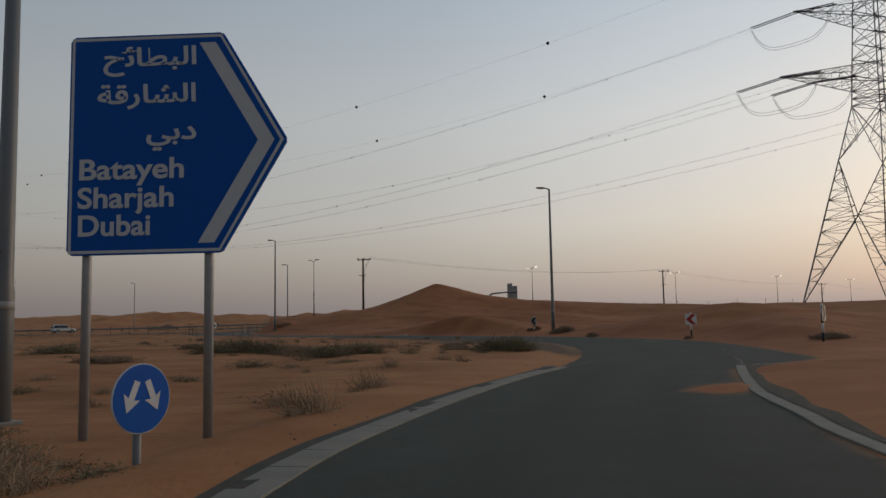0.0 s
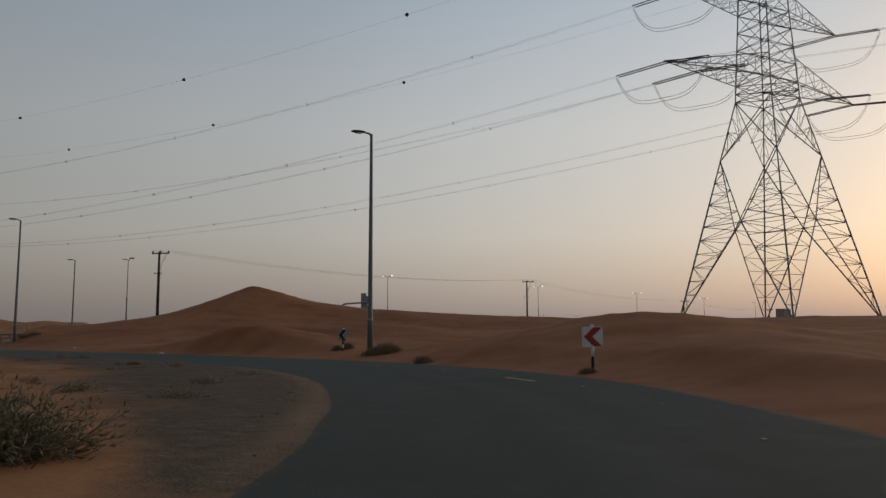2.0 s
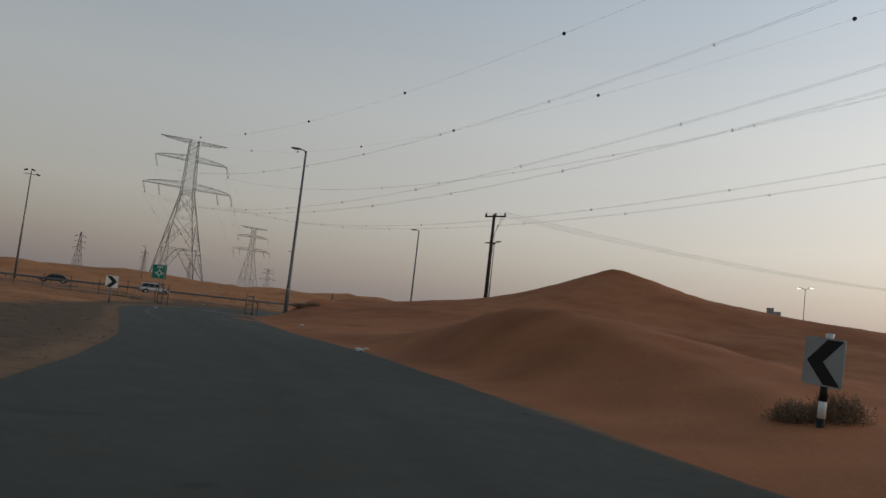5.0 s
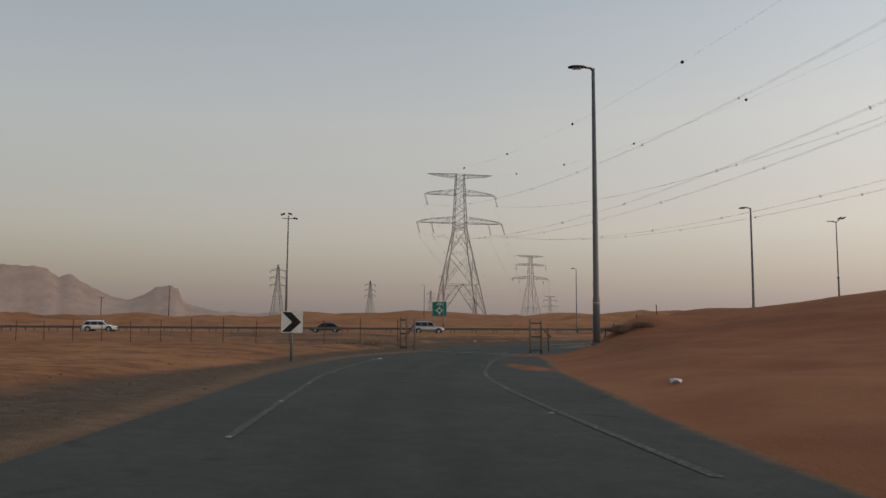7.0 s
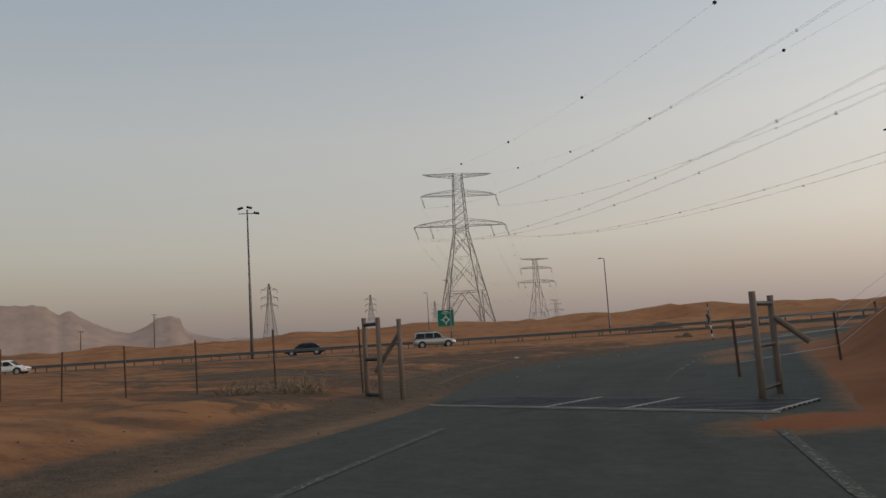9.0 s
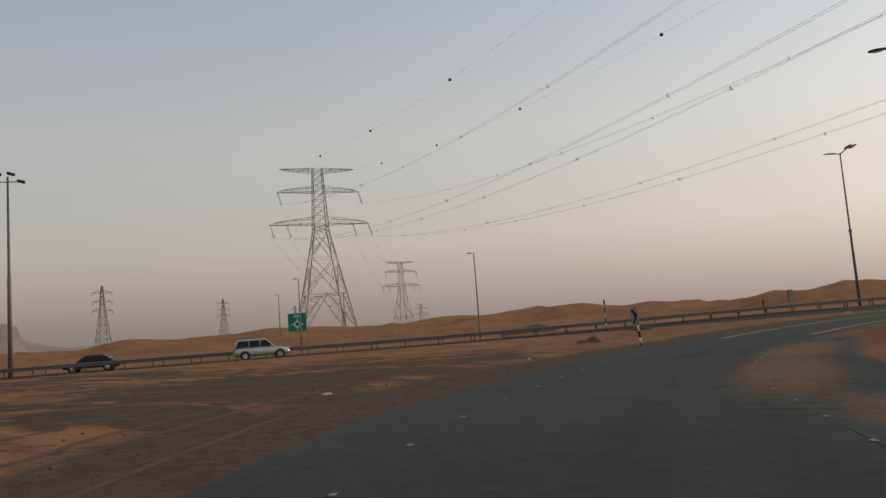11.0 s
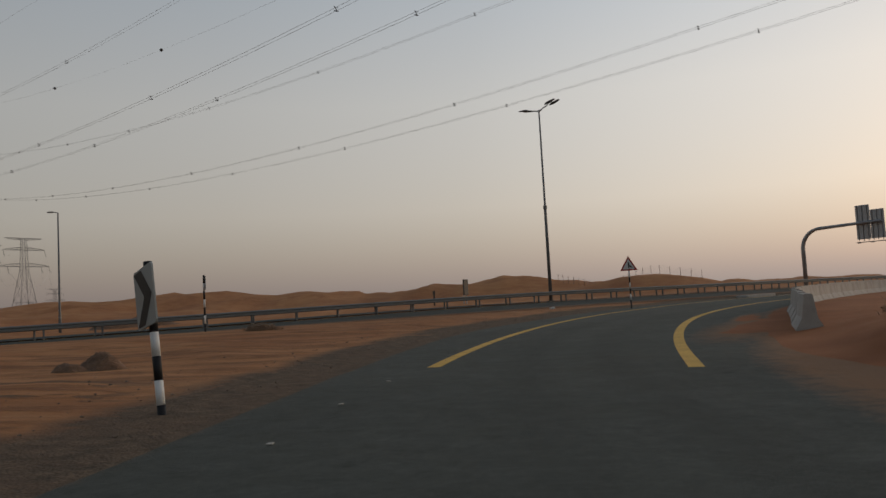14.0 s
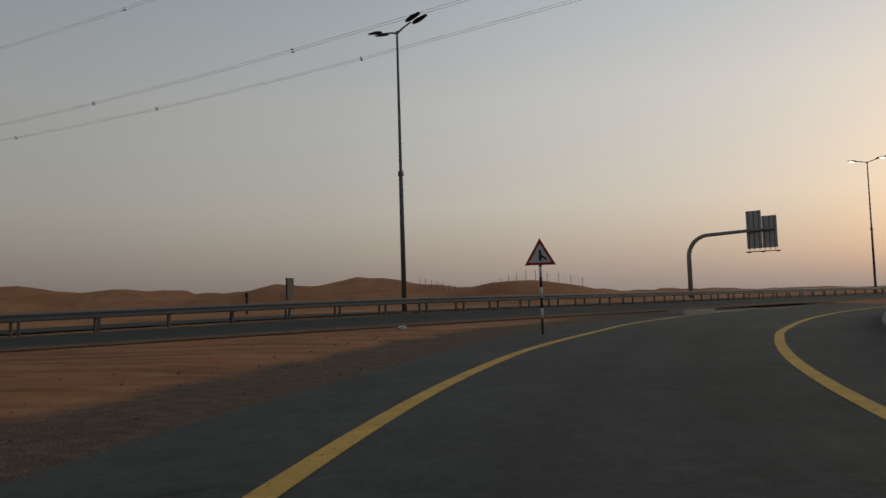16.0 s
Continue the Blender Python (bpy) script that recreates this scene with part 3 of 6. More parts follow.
gx, gy = axis(-58, 22, 0.30, 4300), axis(-4, 196, 0.32, 4300)
X, Y = np.meshgrid(gx, gy, indexing="ij")
near_zone = (np.abs(X + 15) < 140) & (np.abs(Y - 100) < 220)
d_road = np.full(X.shape, 200.0)
coarse = even(ring, 420)
d_road[near_zone] = nearest(X[near_zone], Y[near_zone], np.r_[coarse, coarse[:1]])[0]
d_road[near_zone] *= np.where(inside(X[near_zone], Y[near_zone], coarse), -1, 1)
dr, sr = nearest(X, Y, even(right_edge, 160))
SIDE = (dr, sr)
RIGHT_SIDE = smooth(-2.5, 2.5, nearest(X, Y, even(left_edge, 160))[0] - dr)
v_med, v_side = nearest(X, Y, median)
Z = ground_height(X, Y, d_road, v_med, (v_side < 0).astype(float))
me = bpy.data.meshes.new("ground")
nx, ny = X.shape
idx = np.arange(nx * ny).reshape(nx, ny)
quads = np.stack([idx[:-1, :-1], idx[1:, :-1], idx[1:, 1:], idx[:-1, 1:]], -1).reshape(-1, 4)
me.from_pydata(np.stack([X, Y, Z], -1).reshape(-1, 3).tolist(), [], quads.tolist())
me.materials.append(SAND)
scrub_side = (1 - RIGHT_SIDE) * np.where(v_side < 0, 0.0, 1.0)
shoulder = np.interp(Y, [0, 23, 28, 35, 42, 66, 86, 108, 140, 170, 200], [0.4, 0.5, 2.2, 6.0, 11.0, 9.0, 2.6, 4.0, 2.8, 3.4, 4.5])
for name, val in (("dune", RIGHT_SIDE * np.where(v_side < 0, 0.0, 1.0) * smooth(-6, 24, Y)),
                  ("rim", (1 - RIGHT_SIDE) * smooth(26, 32, Y) * (1 - smooth(100, 106, Y)) * np.exp(-(((d_road - 0.25) / 0.28) ** 2))),
                  ("gravel", smooth(21, 34, Y) * smooth(-0.5, 0.0, d_road) * (1 - smooth(0.3, shoulder, d_road)) * (1 - RIGHT_SIDE * np.where(Y < 24, 0.1, 0.85))),
                  ("scrub", scrub_side * smooth(0.4, 3.0, d_road) * np.where(Y < 45, 0.55, 1.0)),
                  ("flat", scrub_side * smooth(0.8, 4.0, d_road) * smooth(96, 110, Y + 0.35 * X + 14) * (1 - smooth(132, 148, Y)) * (0.35 + 0.65 * (1 - smooth(10, 30, d_road))))):
    at = me.attributes.new(name, "FLOAT", "POINT")
    at.data.foreach_set("value", np.asarray(val, float).reshape(-1))
me.polygons.foreach_set("use_smooth", np.ones(len(me.polygons), bool))
ground = tagged(new("ground", me), "rippled red-orange desert sand with low dunes and dusty gravel", "sand", kind="structure")


def ground_at(x, y):
    """The ground's height at a place, by the grid's own corners."""
    i = int(np.clip(np.searchsorted(gx, x) - 1, 0, nx - 2))
    j = int(np.clip(np.searchsorted(gy, y) - 1, 0, ny - 2))
    s, t = (x - gx[i]) / (gx[i + 1] - gx[i]), (y - gy[j]) / (gy[j + 1] - gy[j])
    return float(Z[i, j] * (1 - s) * (1 - t) + Z[i + 1, j] * s * (1 - t) + Z[i, j + 1] * (1 - s) * t + Z[i + 1, j + 1] * s * t)


def road_z(px, py):
    v = nearest(np.asarray(px, float), np.asarray(py, float), median)[0]
    return np.maximum(0.33 * (1 - smooth(13, 30, v)) * smooth(150, 190, py), ramp_rise(py))


def strip(name, a, b, across, material, z, label, category, dust_left=1.0, dust_right=1.0, wide=0.9):
    """A road surface between two edge lines, with an attribute for the dust along its edges."""
    n = len(a)
    f = np.linspace(0, 1, across)
    d = (b - a) / np.maximum(np.linalg.norm(b - a, axis=1), 1e-6)[:, None]
    a, b = a - d * wide, b + d * wide
    P = a[:, None] * (1 - f)[None, :, None] + b[:, None] * f[None, :, None]
    zz = z(P[..., 0], P[..., 1])
    w = np.linalg.norm(b - a, axis=1)[:, None]
    dust = np.maximum(dust_left * (1 - smooth(0.7, 1.5, f[None] * w)), dust_right * (1 - smooth(0.7, 1.5 + 0.5 * smooth(104, 116, P[..., 1]) * (1 - smooth(146, 154, P[..., 1])), (1 - f[None]) * w)))
    if z is road_z:
        for x, y, h, ga, gb, turn in DRIFTS:
            c, s = math.cos(radians(turn)), math.sin(radians(turn))
            u, q = ((P[..., 0] - x) * c + (P[..., 1] - y) * s) / ga, (-(P[..., 0] - x) * s + (P[..., 1] - y) * c) / gb
            dust = np.maximum(dust, 1.1 * np.exp(-(u * u * 0.5 + q * q * 0.36)))
    m = bpy.data.meshes.new(name)
    ii = np.arange(n * across).reshape(n, across)
    m.from_pydata(np.concatenate([P, zz[..., None]], -1).reshape(-1, 3).tolist(), [],
                  np.stack([ii[:-1, :-1], ii[:-1, 1:], ii[1:, 1:], ii[1:, :-1]], -1).reshape(-1, 4).tolist())
    m.materials.append(material)
    mid_way = np.abs((f[None] - 0.5) * w)
    wheel = np.exp(-(((mid_way - 0.85) / 0.42) ** 2)) * np.ones_like(dust)
    m.attributes.new("wheel", "FLOAT", "POINT").data.foreach_set("value", wheel.reshape(-1))
    m.attributes.new("dust", "FLOAT", "POINT").data.foreach_set("value", dust.reshape(-1))
    return tagged(new(name, m), label, category, kind="structure")


NR = 420
# both edges meet abreast: the left one is matched to the right one by nearest way
le, re_ = even(left_edge, NR), even(right_edge, NR)
strip("road", le, re_, 34, ASPHALT, road_z, "dark worn asphalt of a winding single slip road", "road", 0.5, 1.0)


def offset(line, d):
    """A line shifted sideways, positive to the right of its way."""
    t = np.gradient(line, axis=0)
    t /= np.linalg.norm(t, axis=1)[:, None]
    return line + np.stack([t[:, 1], -t[:, 0]], 1) * d


near_level = lambda px, py: highway_level(along_highway(px, py), nearest(px, py, hwm)[0])
far_level = lambda px, py: highway_level(along_highway(px, py), 0)
hwm = even(median, 400)
strip("road_highway_near", offset(median, 1.9), offset(median, 8.6), 8, ASPHALT_NEW, near_level, "grey asphalt carriageway of a desert highway", "road", 0.5, 1.0, 0.0)
strip("road_highway_far", offset(median, -11.2), offset(median, -1.9), 8, ASPHALT_NEW, far_level, "grey asphalt carriageway of a desert highway", "road", 1.0, 0.5, 0.0)


def painted(name, line, width, material, label, z=0.006, taper=0.0, zf=road_z):
    """A painted line along points, laid just over the road."""
    a, b = offset(line, -width / 2), offset(line, width / 2)
    bm = bmesh.new()
    top = [[bm.verts.new((x, y, float(zf(x, y)) + z)) for x, y in side] for side in (a, b)]
    for k in range(len(a) - 1):
        bm.faces.new((top[0][k], top[1][k], top[1][k + 1], top[0][k + 1]))
    bmesh.ops.recalc_face_normals(bm, faces=bm.faces[:])
    if bm.faces[0].normal.z < 0:
        bmesh.ops.reverse_faces(bm, faces=bm.faces[:])
    return tagged(part(name, bm, material), label, "road marking", kind="structure")


painted("marking_yellow_left", offset(spline([(-37.6, 145.6), (-37.33, 148.0), (-36.73, 152.0), (-35.95, 156.0), (-34.98, 160.0), (-33.79, 164.0), (-32.35, 168.0), (-30.65, 172.0), (-27.4, 178.2), (-22.9, 186), (-14, 198), (-4, 207.5)]), 0.0), 0.24, YELLOW, "worn yellow edge line of the slip road")
painted("marking_yellow_right", offset(spline([(-33.6, 143.4), (-32.84, 148.0), (-32.02, 152.0), (-31.01, 156.0), (-29.8, 160.0), (-28.34, 164.0), (-26.6, 168.0), (-24.57, 172.0), (-22.23, 176.0), (-17.0, 183.4), (-10, 191.8), (0.7, 202.5)]), 0.0), 0.23, YELLOW, "worn yellow edge line of the slip road")
painted("marking_white_left", spline([(-13.4, 77.2), (-15.5, 79.5), (-19.57, 84.0), (-21.0, 85.7), (-23.4, 88.95), (-25.3, 91.7), (-26.7, 94.2), (-28.4, 98.6)]), 0.11, WHITE_LINE, "faded white edge line, half worn away")
painted("marking_white_right", spline([(-8.8, 78.3), (-11.9, 81.4), (-14.5, 84.1), (-17.5, 87.5), (-20.0, 91.1), (-22.6, 95.2), (-24.0, 98.2), (-25.0, 100.4)]), 0.11, WHITE_LINE, "faded white edge line, half worn away")
painted("marking_white_ramp", spline([(-28.6, 106), (-29.9, 109.9), (-30.6, 112.4), (-31.2, 114.5)]), 0.07, GHOST_LINE, "faded white edge line under blown sand")
painted("marking_highway_edge", offset(hwm, 2.5), 0.15, YELLOW, "thin yellow line beside the median rail", 0.008, 0, lambda x, y: highway_level(along_highway(x, y), 2.5))
painted("marking_highway_side", offset(hwm, 7.9), 0.15, WHITE_LINE, "faded white side line of the highway", 0.008, 0, lambda x, y: highway_level(along_highway(x, y), 7.9))
for start in np.arange(-60, 120, 12.0):
    a, b2 = np.array((-32.7, 197.5)) + np.array((0.765, 0.644)) * start, np.array((-32.7, 197.5)) + np.array((0.765, 0.644)) * (start + 3.0)
    dash = offset(np.array([a, (a + b2) / 2, b2]), 5.2)
    painted("marking_dash", dash, 0.14, WHITE_LINE, "faded white lane dash on the highway", 0.008, 0, lambda x, y: highway_level(along_highway(x, y), 5.2))
painted("marking_short_dash", spline([(10.85, 43.1), (10.97, 42.2), (11.13, 41.2)], 0.5), 0.11, FADED_YELLOW, "short worn pale dash on the slip road", 0.008)
painted("marking_kerb_line", spline([(3.15, 21.0), (3.75, 22.2), (4.6, 24.1)], 0.5), 0.06, WHITE_LINE, "thin faded pale line running on from the kerb", 0.008)
painted("marking_entry_line", spline([(7.7, 20.6), (8.25, 22.1), (8.6, 23.3), (8.9, 24.4)], 0.5), 0.08, WHITE_LINE, "thin faded pale line on the slip road", 0.008)


def tyre_track(line, width, label="pair of faint tyre marks pressed into the dusty shoulder"):
    """Two ruts of pressed sand, laid on the ground along a line."""
    root = thing("tyre_track", (0, 0, 0), label, "tyre track", "tyre tracks", kind="structure")
    for off in (-0.75, 0.75):
        mid = offset(line, off)
        bm = bmesh.new()
        rows = []
        for side in (-1, -0.4, 0.4, 1):
            rows.append([bm.verts.new((x, y, ground_at(x, y) + (0.007 if abs(side) < 1 else 0.004))) for x, y in offset(mid, side * width / 2)])
        for a, b in zip(rows, rows[1:]):
            for k in range(len(a) - 1):
                bm.faces.new((a[k], b[k], b[k + 1], a[k + 1]))
        bmesh.ops.recalc_face_normals(bm, faces=bm.faces[:])
        if bm.faces[0].normal.z < 0:
            bmesh.ops.reverse_faces(bm, faces=bm.faces[:])
        part("rut", bm, TRACK, root)


def make_track():
    m = Mat("pressed_sand", 0.95)
    ribs = m.noise(26.0, 4, 0.6)
    c = m.ramp(m.noise(1.6, 6, 0.7), (0.35, (0.060, 0.038, 0.024)), (0.65, (0.12, 0.068, 0.038)))
    m.color(m.mix(m.ramp(ribs, (0.42, (0, 0, 0)), (0.62, (0.5, 0.5, 0.5))), c, (0.14, 0.078, 0.043)))
    m.bump(ribs, 0.6, 0.02)
    return m.m


TRACK = make_track()
for shift, bend, low, high in ((1.5, 0.9, 105.5, 117.5), (2.6, 1.5, 107.0, 121.0), (3.2, -1.0, 126.0, 134.0)):
    k = [i for i in range(0, len(left_edge)) if low < left_edge[i, 1] < high]
    run = offset(left_edge, -shift)[k]
    run = run - np.stack([bend * np.linspace(0, 1, len(k)) ** 2, np.zeros(len(k))], 1)
    tyre_track(even(run, 70), 0.12)

# ---------------------------------------------------------------- kerbs
def kerb_stone(length, width, tall=0.22):
    bm = bmesh.new()
    box(bm, (width, length, tall), (0, 0, 0), 0.010)
    m = bpy.data.meshes.new("kerb_stone")
    bm.to_mesh(m)
    bm.free()
    m.materials.append(KERBSTONE)
    return m


def kerb(name, line, label, width=0.31, at=-0.088, step=0.9):
    """A row of kerb stones along a line."""
    root = thing(name, (0, 0, 0), label, "kerb", kind="structure")
    total = np.linalg.norm(np.diff(line, axis=0), axis=1).sum()
    n = max(1, int(total / step))
    pts = even(line, n + 1)
    mesh = kerb_stone(total / n - 0.004, width)
    rnd = random.Random(len(line))
    for a, b in zip(pts, pts[1:]):
        ob = new("kerb_stone", mesh)
        c = (a + b) / 2
        ob.matrix_basis = pose(c[0], c[1], at + rnd.uniform(-0.003, 0.003), rnd.uniform(-0.2, 0.2), rnd.uniform(-0.4, 0.4), math.degrees(math.atan2(b[1] - a[1], b[0] - a[0])) - 90)
        ob.parent = root
    return root


west = spline([(-1.91, -12), (-1.76, 0), (-1.41, 6.5), (-0.53, 10.5), (0.29, 13.3), (1.19, 16.1), (2.13, 18.6), (3.07, 20.75)])
east = spline([(3.45, -12), (3.6, 0), (4.0, 7.2), (4.55, 10), (5.15, 13), (6.05, 15.9), (6.75, 18.0), (7.5, 20.1)])
kerb("kerb_west", offset(west, -0.055), "sand-dusted concrete kerb beside the slip road", 0.38)
kerb("kerb_east", offset(east, 0.03), "sand-dusted concrete kerb beside the slip road")
kerb("kerb_west_nose", spline([(2.9, 21.05), (2.6, 21.3), (2.05, 21.2)], 0.2), "thin concrete edging at the kerb's end", 0.14, -0.085, 0.4)
kerb("kerb_east_nose", spline([(7.75, 20.2), (8.7, 20.5), (9.7, 20.8)], 0.3), "thin concrete edging at the kerb's end", 0.12, -0.085, 0.6)
flat_z = lambda px, py: np.full(np.shape(px), 0.020)
strip("pavement_west", even(offset(west, -0.85), 60), even(offset(west, -0.10), 60), 5, ASPHALT, flat_z, "narrow dark strip of asphalt behind the kerb", "pavement", 0.4, 0.0, 0.0)
strip("pavement_east", even(offset(east, 0.10), 60), even(offset(east, 0.95), 60), 5, ASPHALT, lambda px, py: np.full(np.shape(px), 0.03), "narrow dusty strip of asphalt behind the kerb", "pavement", 0.0, 0.45, 0.0)


# ---------------------------------------------------------------- lattice towers and power lines
def ring_at(h, z):
    return [Vector((-h, -h, z)), Vector((h, -h, z)), Vector((h, h, z)), Vector((-h, h, z))]


def lerp(a, b, t):
    return a + (b - a) * t


def web(a0, a1, b0, b1, n, out, r):
    """Rungs and zigzags between the members a0-a1 and b0-b1."""
    for k in range(1, n):
        t = k / n
        p, q = lerp(a0, a1, t), lerp(b0, b1, t)
        out.append((p, q, r))
        out.append((q if k % 2 else p, lerp(a0, a1, (k + 1) / n) if k % 2 else lerp(b0, b1, (k + 1) / n), r))


def arm(side, x0, half, z, rise, w0, n, bowed):
    """Members of one cross-arm: from the body at x0 to the tip at half."""
    seg = []
    def low(t, s): return Vector((side * (x0 + (half - x0) * t), s * w0 * (1 - t), z))
    def top(t, s):
        lift = rise * (math.sqrt(max(0, 1 - t)) if bowed else 1 - t)
        return Vector((side * (x0 + (half - x0) * t), s * w0 * (1 - t), z + lift))
    for s in (-1, 1):
        for k in range(n):
            a, b = k / n, (k + 1) / n
            seg += [(low(a, s), low(b, s), 0.10), (top(a, s), top(b, s), 0.09)]
            seg += [(low(a, s), top(a, s), 0.05)]
            seg += [(top(a, s), low(b, s), 0.05)] if k % 2 else [(low(a, s), top(b, s), 0.05)]
    for k in range(n):
        seg += [(low(k / n, -1), low(k / n, 1), 0.045), (low(k / n, -1), low((k + 1) / n, 1), 0.045), (top(k / n, -1), top(k / n, 1), 0.045)]
    return seg


def tower(at, turn, low, mid, top, base, waist, halves, strings, label, detail=True, bowed=True, steel=None, fine=1.0):
    """A lattice pylon. low, mid, top: heights of the three arms; halves: their reach; strings: hanging or taut insulators."""
    root = thing("pylon", at, label, "pylon", "pylons of the power line", turn)
    steel = steel or LATTICE
    def thin(seg): return [(p, q, r * fine) for p, q, r in seg]
    z1, z2, z3 = low * (0.34 if bowed else 0.40), low * 0.68, low * 0.93
    def half(z): return lerp(base, waist, z / z3) if z < z3 else lerp(waist, waist * 0.62, (z - z3) / (top + 1 - z3))
    rings = {z: ring_at(half(z), z) for z in (0, z1, z2, z3, low, (low + mid) / 2, mid, (mid + top) / 2, top)}
    zs = sorted(rings)
    for k in range(4):
        seg = [(rings[a][k], rings[b][k], 0.20 if a < z2 else 0.15) for a, b in zip(zs, zs[1:])]
        foot = rings[0][k] + (rings[0][k] - rings[z1][k]).normalized() * 1.5
        seg[0] = (foot, seg[0][1], seg[0][2])
        bm = bmesh.new()
        tube(bm, [seg[0][0]] + [q for _, q, _ in seg], [r * fine * 0.9 for _, _, r in seg] + [seg[-1][2] * fine * 0.9], 4)
        part("leg", bm, steel, root)
    lower, upper = [], []
    for k in range(4):
        j = (k + 1) % 4
        a0, b0, a1, b1, a2, b2 = rings[0][k], rings[0][j], rings[z1][k], rings[z1][j], rings[z2][k], rings[z2][j]
        m1 = (a1 + b1) / 2
        lower += [(a0, m1, 0.13), (b0, m1, 0.13), (a1, b1, 0.11 if bowed else 0.07)]
        lower += [(a1, b2, 0.10), (b1, a2, 0.10), (a2, b2, 0.06)] if bowed else [(m1, a2, 0.12), (m1, b2, 0.12)]
        if detail:
            web(a0, a1, a0, m1, 7, lower, 0.05)
            web(b0, b1, b0, m1, 7, lower, 0.05)
            for p1, p2, q2 in ((a1, a2, b2), (b1, b2, a2)):
                web(p1, p2, p1, q2 if not bowed else lerp(p1, q2, 0.5), 5, lower, 0.05) if bowed else web(p2, p1, p2, m1, 6, lower, 0.05)
        a3, b3 = rings[z3][k], rings[z3][j]
        upper += [(a2, b3, 0.10), (b2, a3, 0.10), (a3, b3, 0.08)]
        if detail:
            c = (a2 + b2 + a3 + b3) / 4
            web(a2, a3, a2, c, 4, upper, 0.045)
            web(b2, b3, b2, c, 4, upper, 0.045)
        body = [z for z in zs if z >= z3]
        for za, zb in zip(body, body[1:]):
            n = 2 if detail else 1
            for i in range(n):
                p, q = lerp(za, zb, i / n), lerp(za, zb, (i + 1) / n)
                A, B = ring_at(half(p), p), ring_at(half(q), q)
                upper += [(A[k], B[j], 0.07), (A[j], B[k], 0.07), (B[k], B[j], 0.06)]
    for nm, seg in (("lower_bracing", lower), ("upper_bracing", upper)):
        tagged(part_bars(nm, thin(seg), 0.1, steel, root), "", "", "", "stuff")
    for z, reach, rise in ((low, halves[0], 2.7 if bowed else 3.4), (mid, halves[1], 2.2 if bowed else 2.8), (top, halves[2], -1.5 if bowed else -1.8)):
        for s in (-1, 1):
            part_bars("cross_arm", thin(arm(s, half(z), reach, z, rise, half(z), 7, bowed)), 0.08, steel, root)
    if strings == "hanging":
        for z, xs in ((low, (halves[0] - 0.3, halves[0] * 0.66)), (mid, (halves[1] - 0.3,))):
            for x in xs:
                for s in (-1, 1):
                    part_bars("insulator", [((s * x - 0.25, 0, z), (s * x + 1.1, 0, z - 4.6), 0.07), ((s * x + 0.25, 0, z), (s * x + 1.4, 0, z - 4.6), 0.07),
                                            ((s * x + 0.9, 0, z - 4.7), (s * x + 1.6, 0, z - 4.7), 0.08)], 0.1, DARK, root, "dark string of insulator discs")
    for k in range(4):
        bm = bmesh.new()
        box(bm, (1.1, 1.1, 3.4), rings[0][k] + Vector((0, 0, -1.3)), 0.05)
        part("footing", bm, CONCRETE, root)
    return root


def local(at, turn, x, y, z):
    a = radians(turn)
    return Vector((at[0] + x * math.cos(a) - y * math.sin(a), at[1] + x * math.sin(a) + y * math.cos(a), at[2] + z))


T0 = ((255.0, -165.0, ground_at(255, -165)), 12.0)
T1 = ((71.0, 123.5, 2.7), 20.0)
T2 = ((-221.5, 354.0, 6.0), 48.6)
T3 = ((-413.0, 718.5, 6.2), 60.0)
T4 = ((-905.0, 1580.0, ground_at(-905, 1580)), 60.0)
H1, H2 = (34.6, 45.3, 56.3), (42.5, 55.5, 65.0)
R1, R2 = (20.6, 17.2, 14.2), (20.0, 16.5, 15.0)
tower(*T1, *H1, 9.5, 3.1, R1, "taut", "tall dark steel lattice tension pylon standing on sand", True, False, None, 0.82)
tower(*T0, *H1, 9.5, 3.1, R1, "taut", "tall dark steel lattice tension pylon standing on sand", False, False)
tower(*T2, *H2, 10.2, 2.9, R2, "hanging", "tall grey steel lattice suspension pylon with bowed arms", True, True, LATTICE_PALE, 0.85)
tower(*T3, *H2, 8.2, 2.4, R2, "hanging", "distant grey steel lattice suspension pylon", False, True, LATTICE_PALE)
tower(*T4, *H2, 10.2, 2.9, R2, "hanging", "faint distant steel lattice pylon", False, True, LATTICE_PALE)


def sagging(p, q, sag, n=40):
    return [lerp(p, q, k / n) - Vector((0, 0, 4 * sag * (k / n) * (1 - k / n))) for k in range(n + 1)]


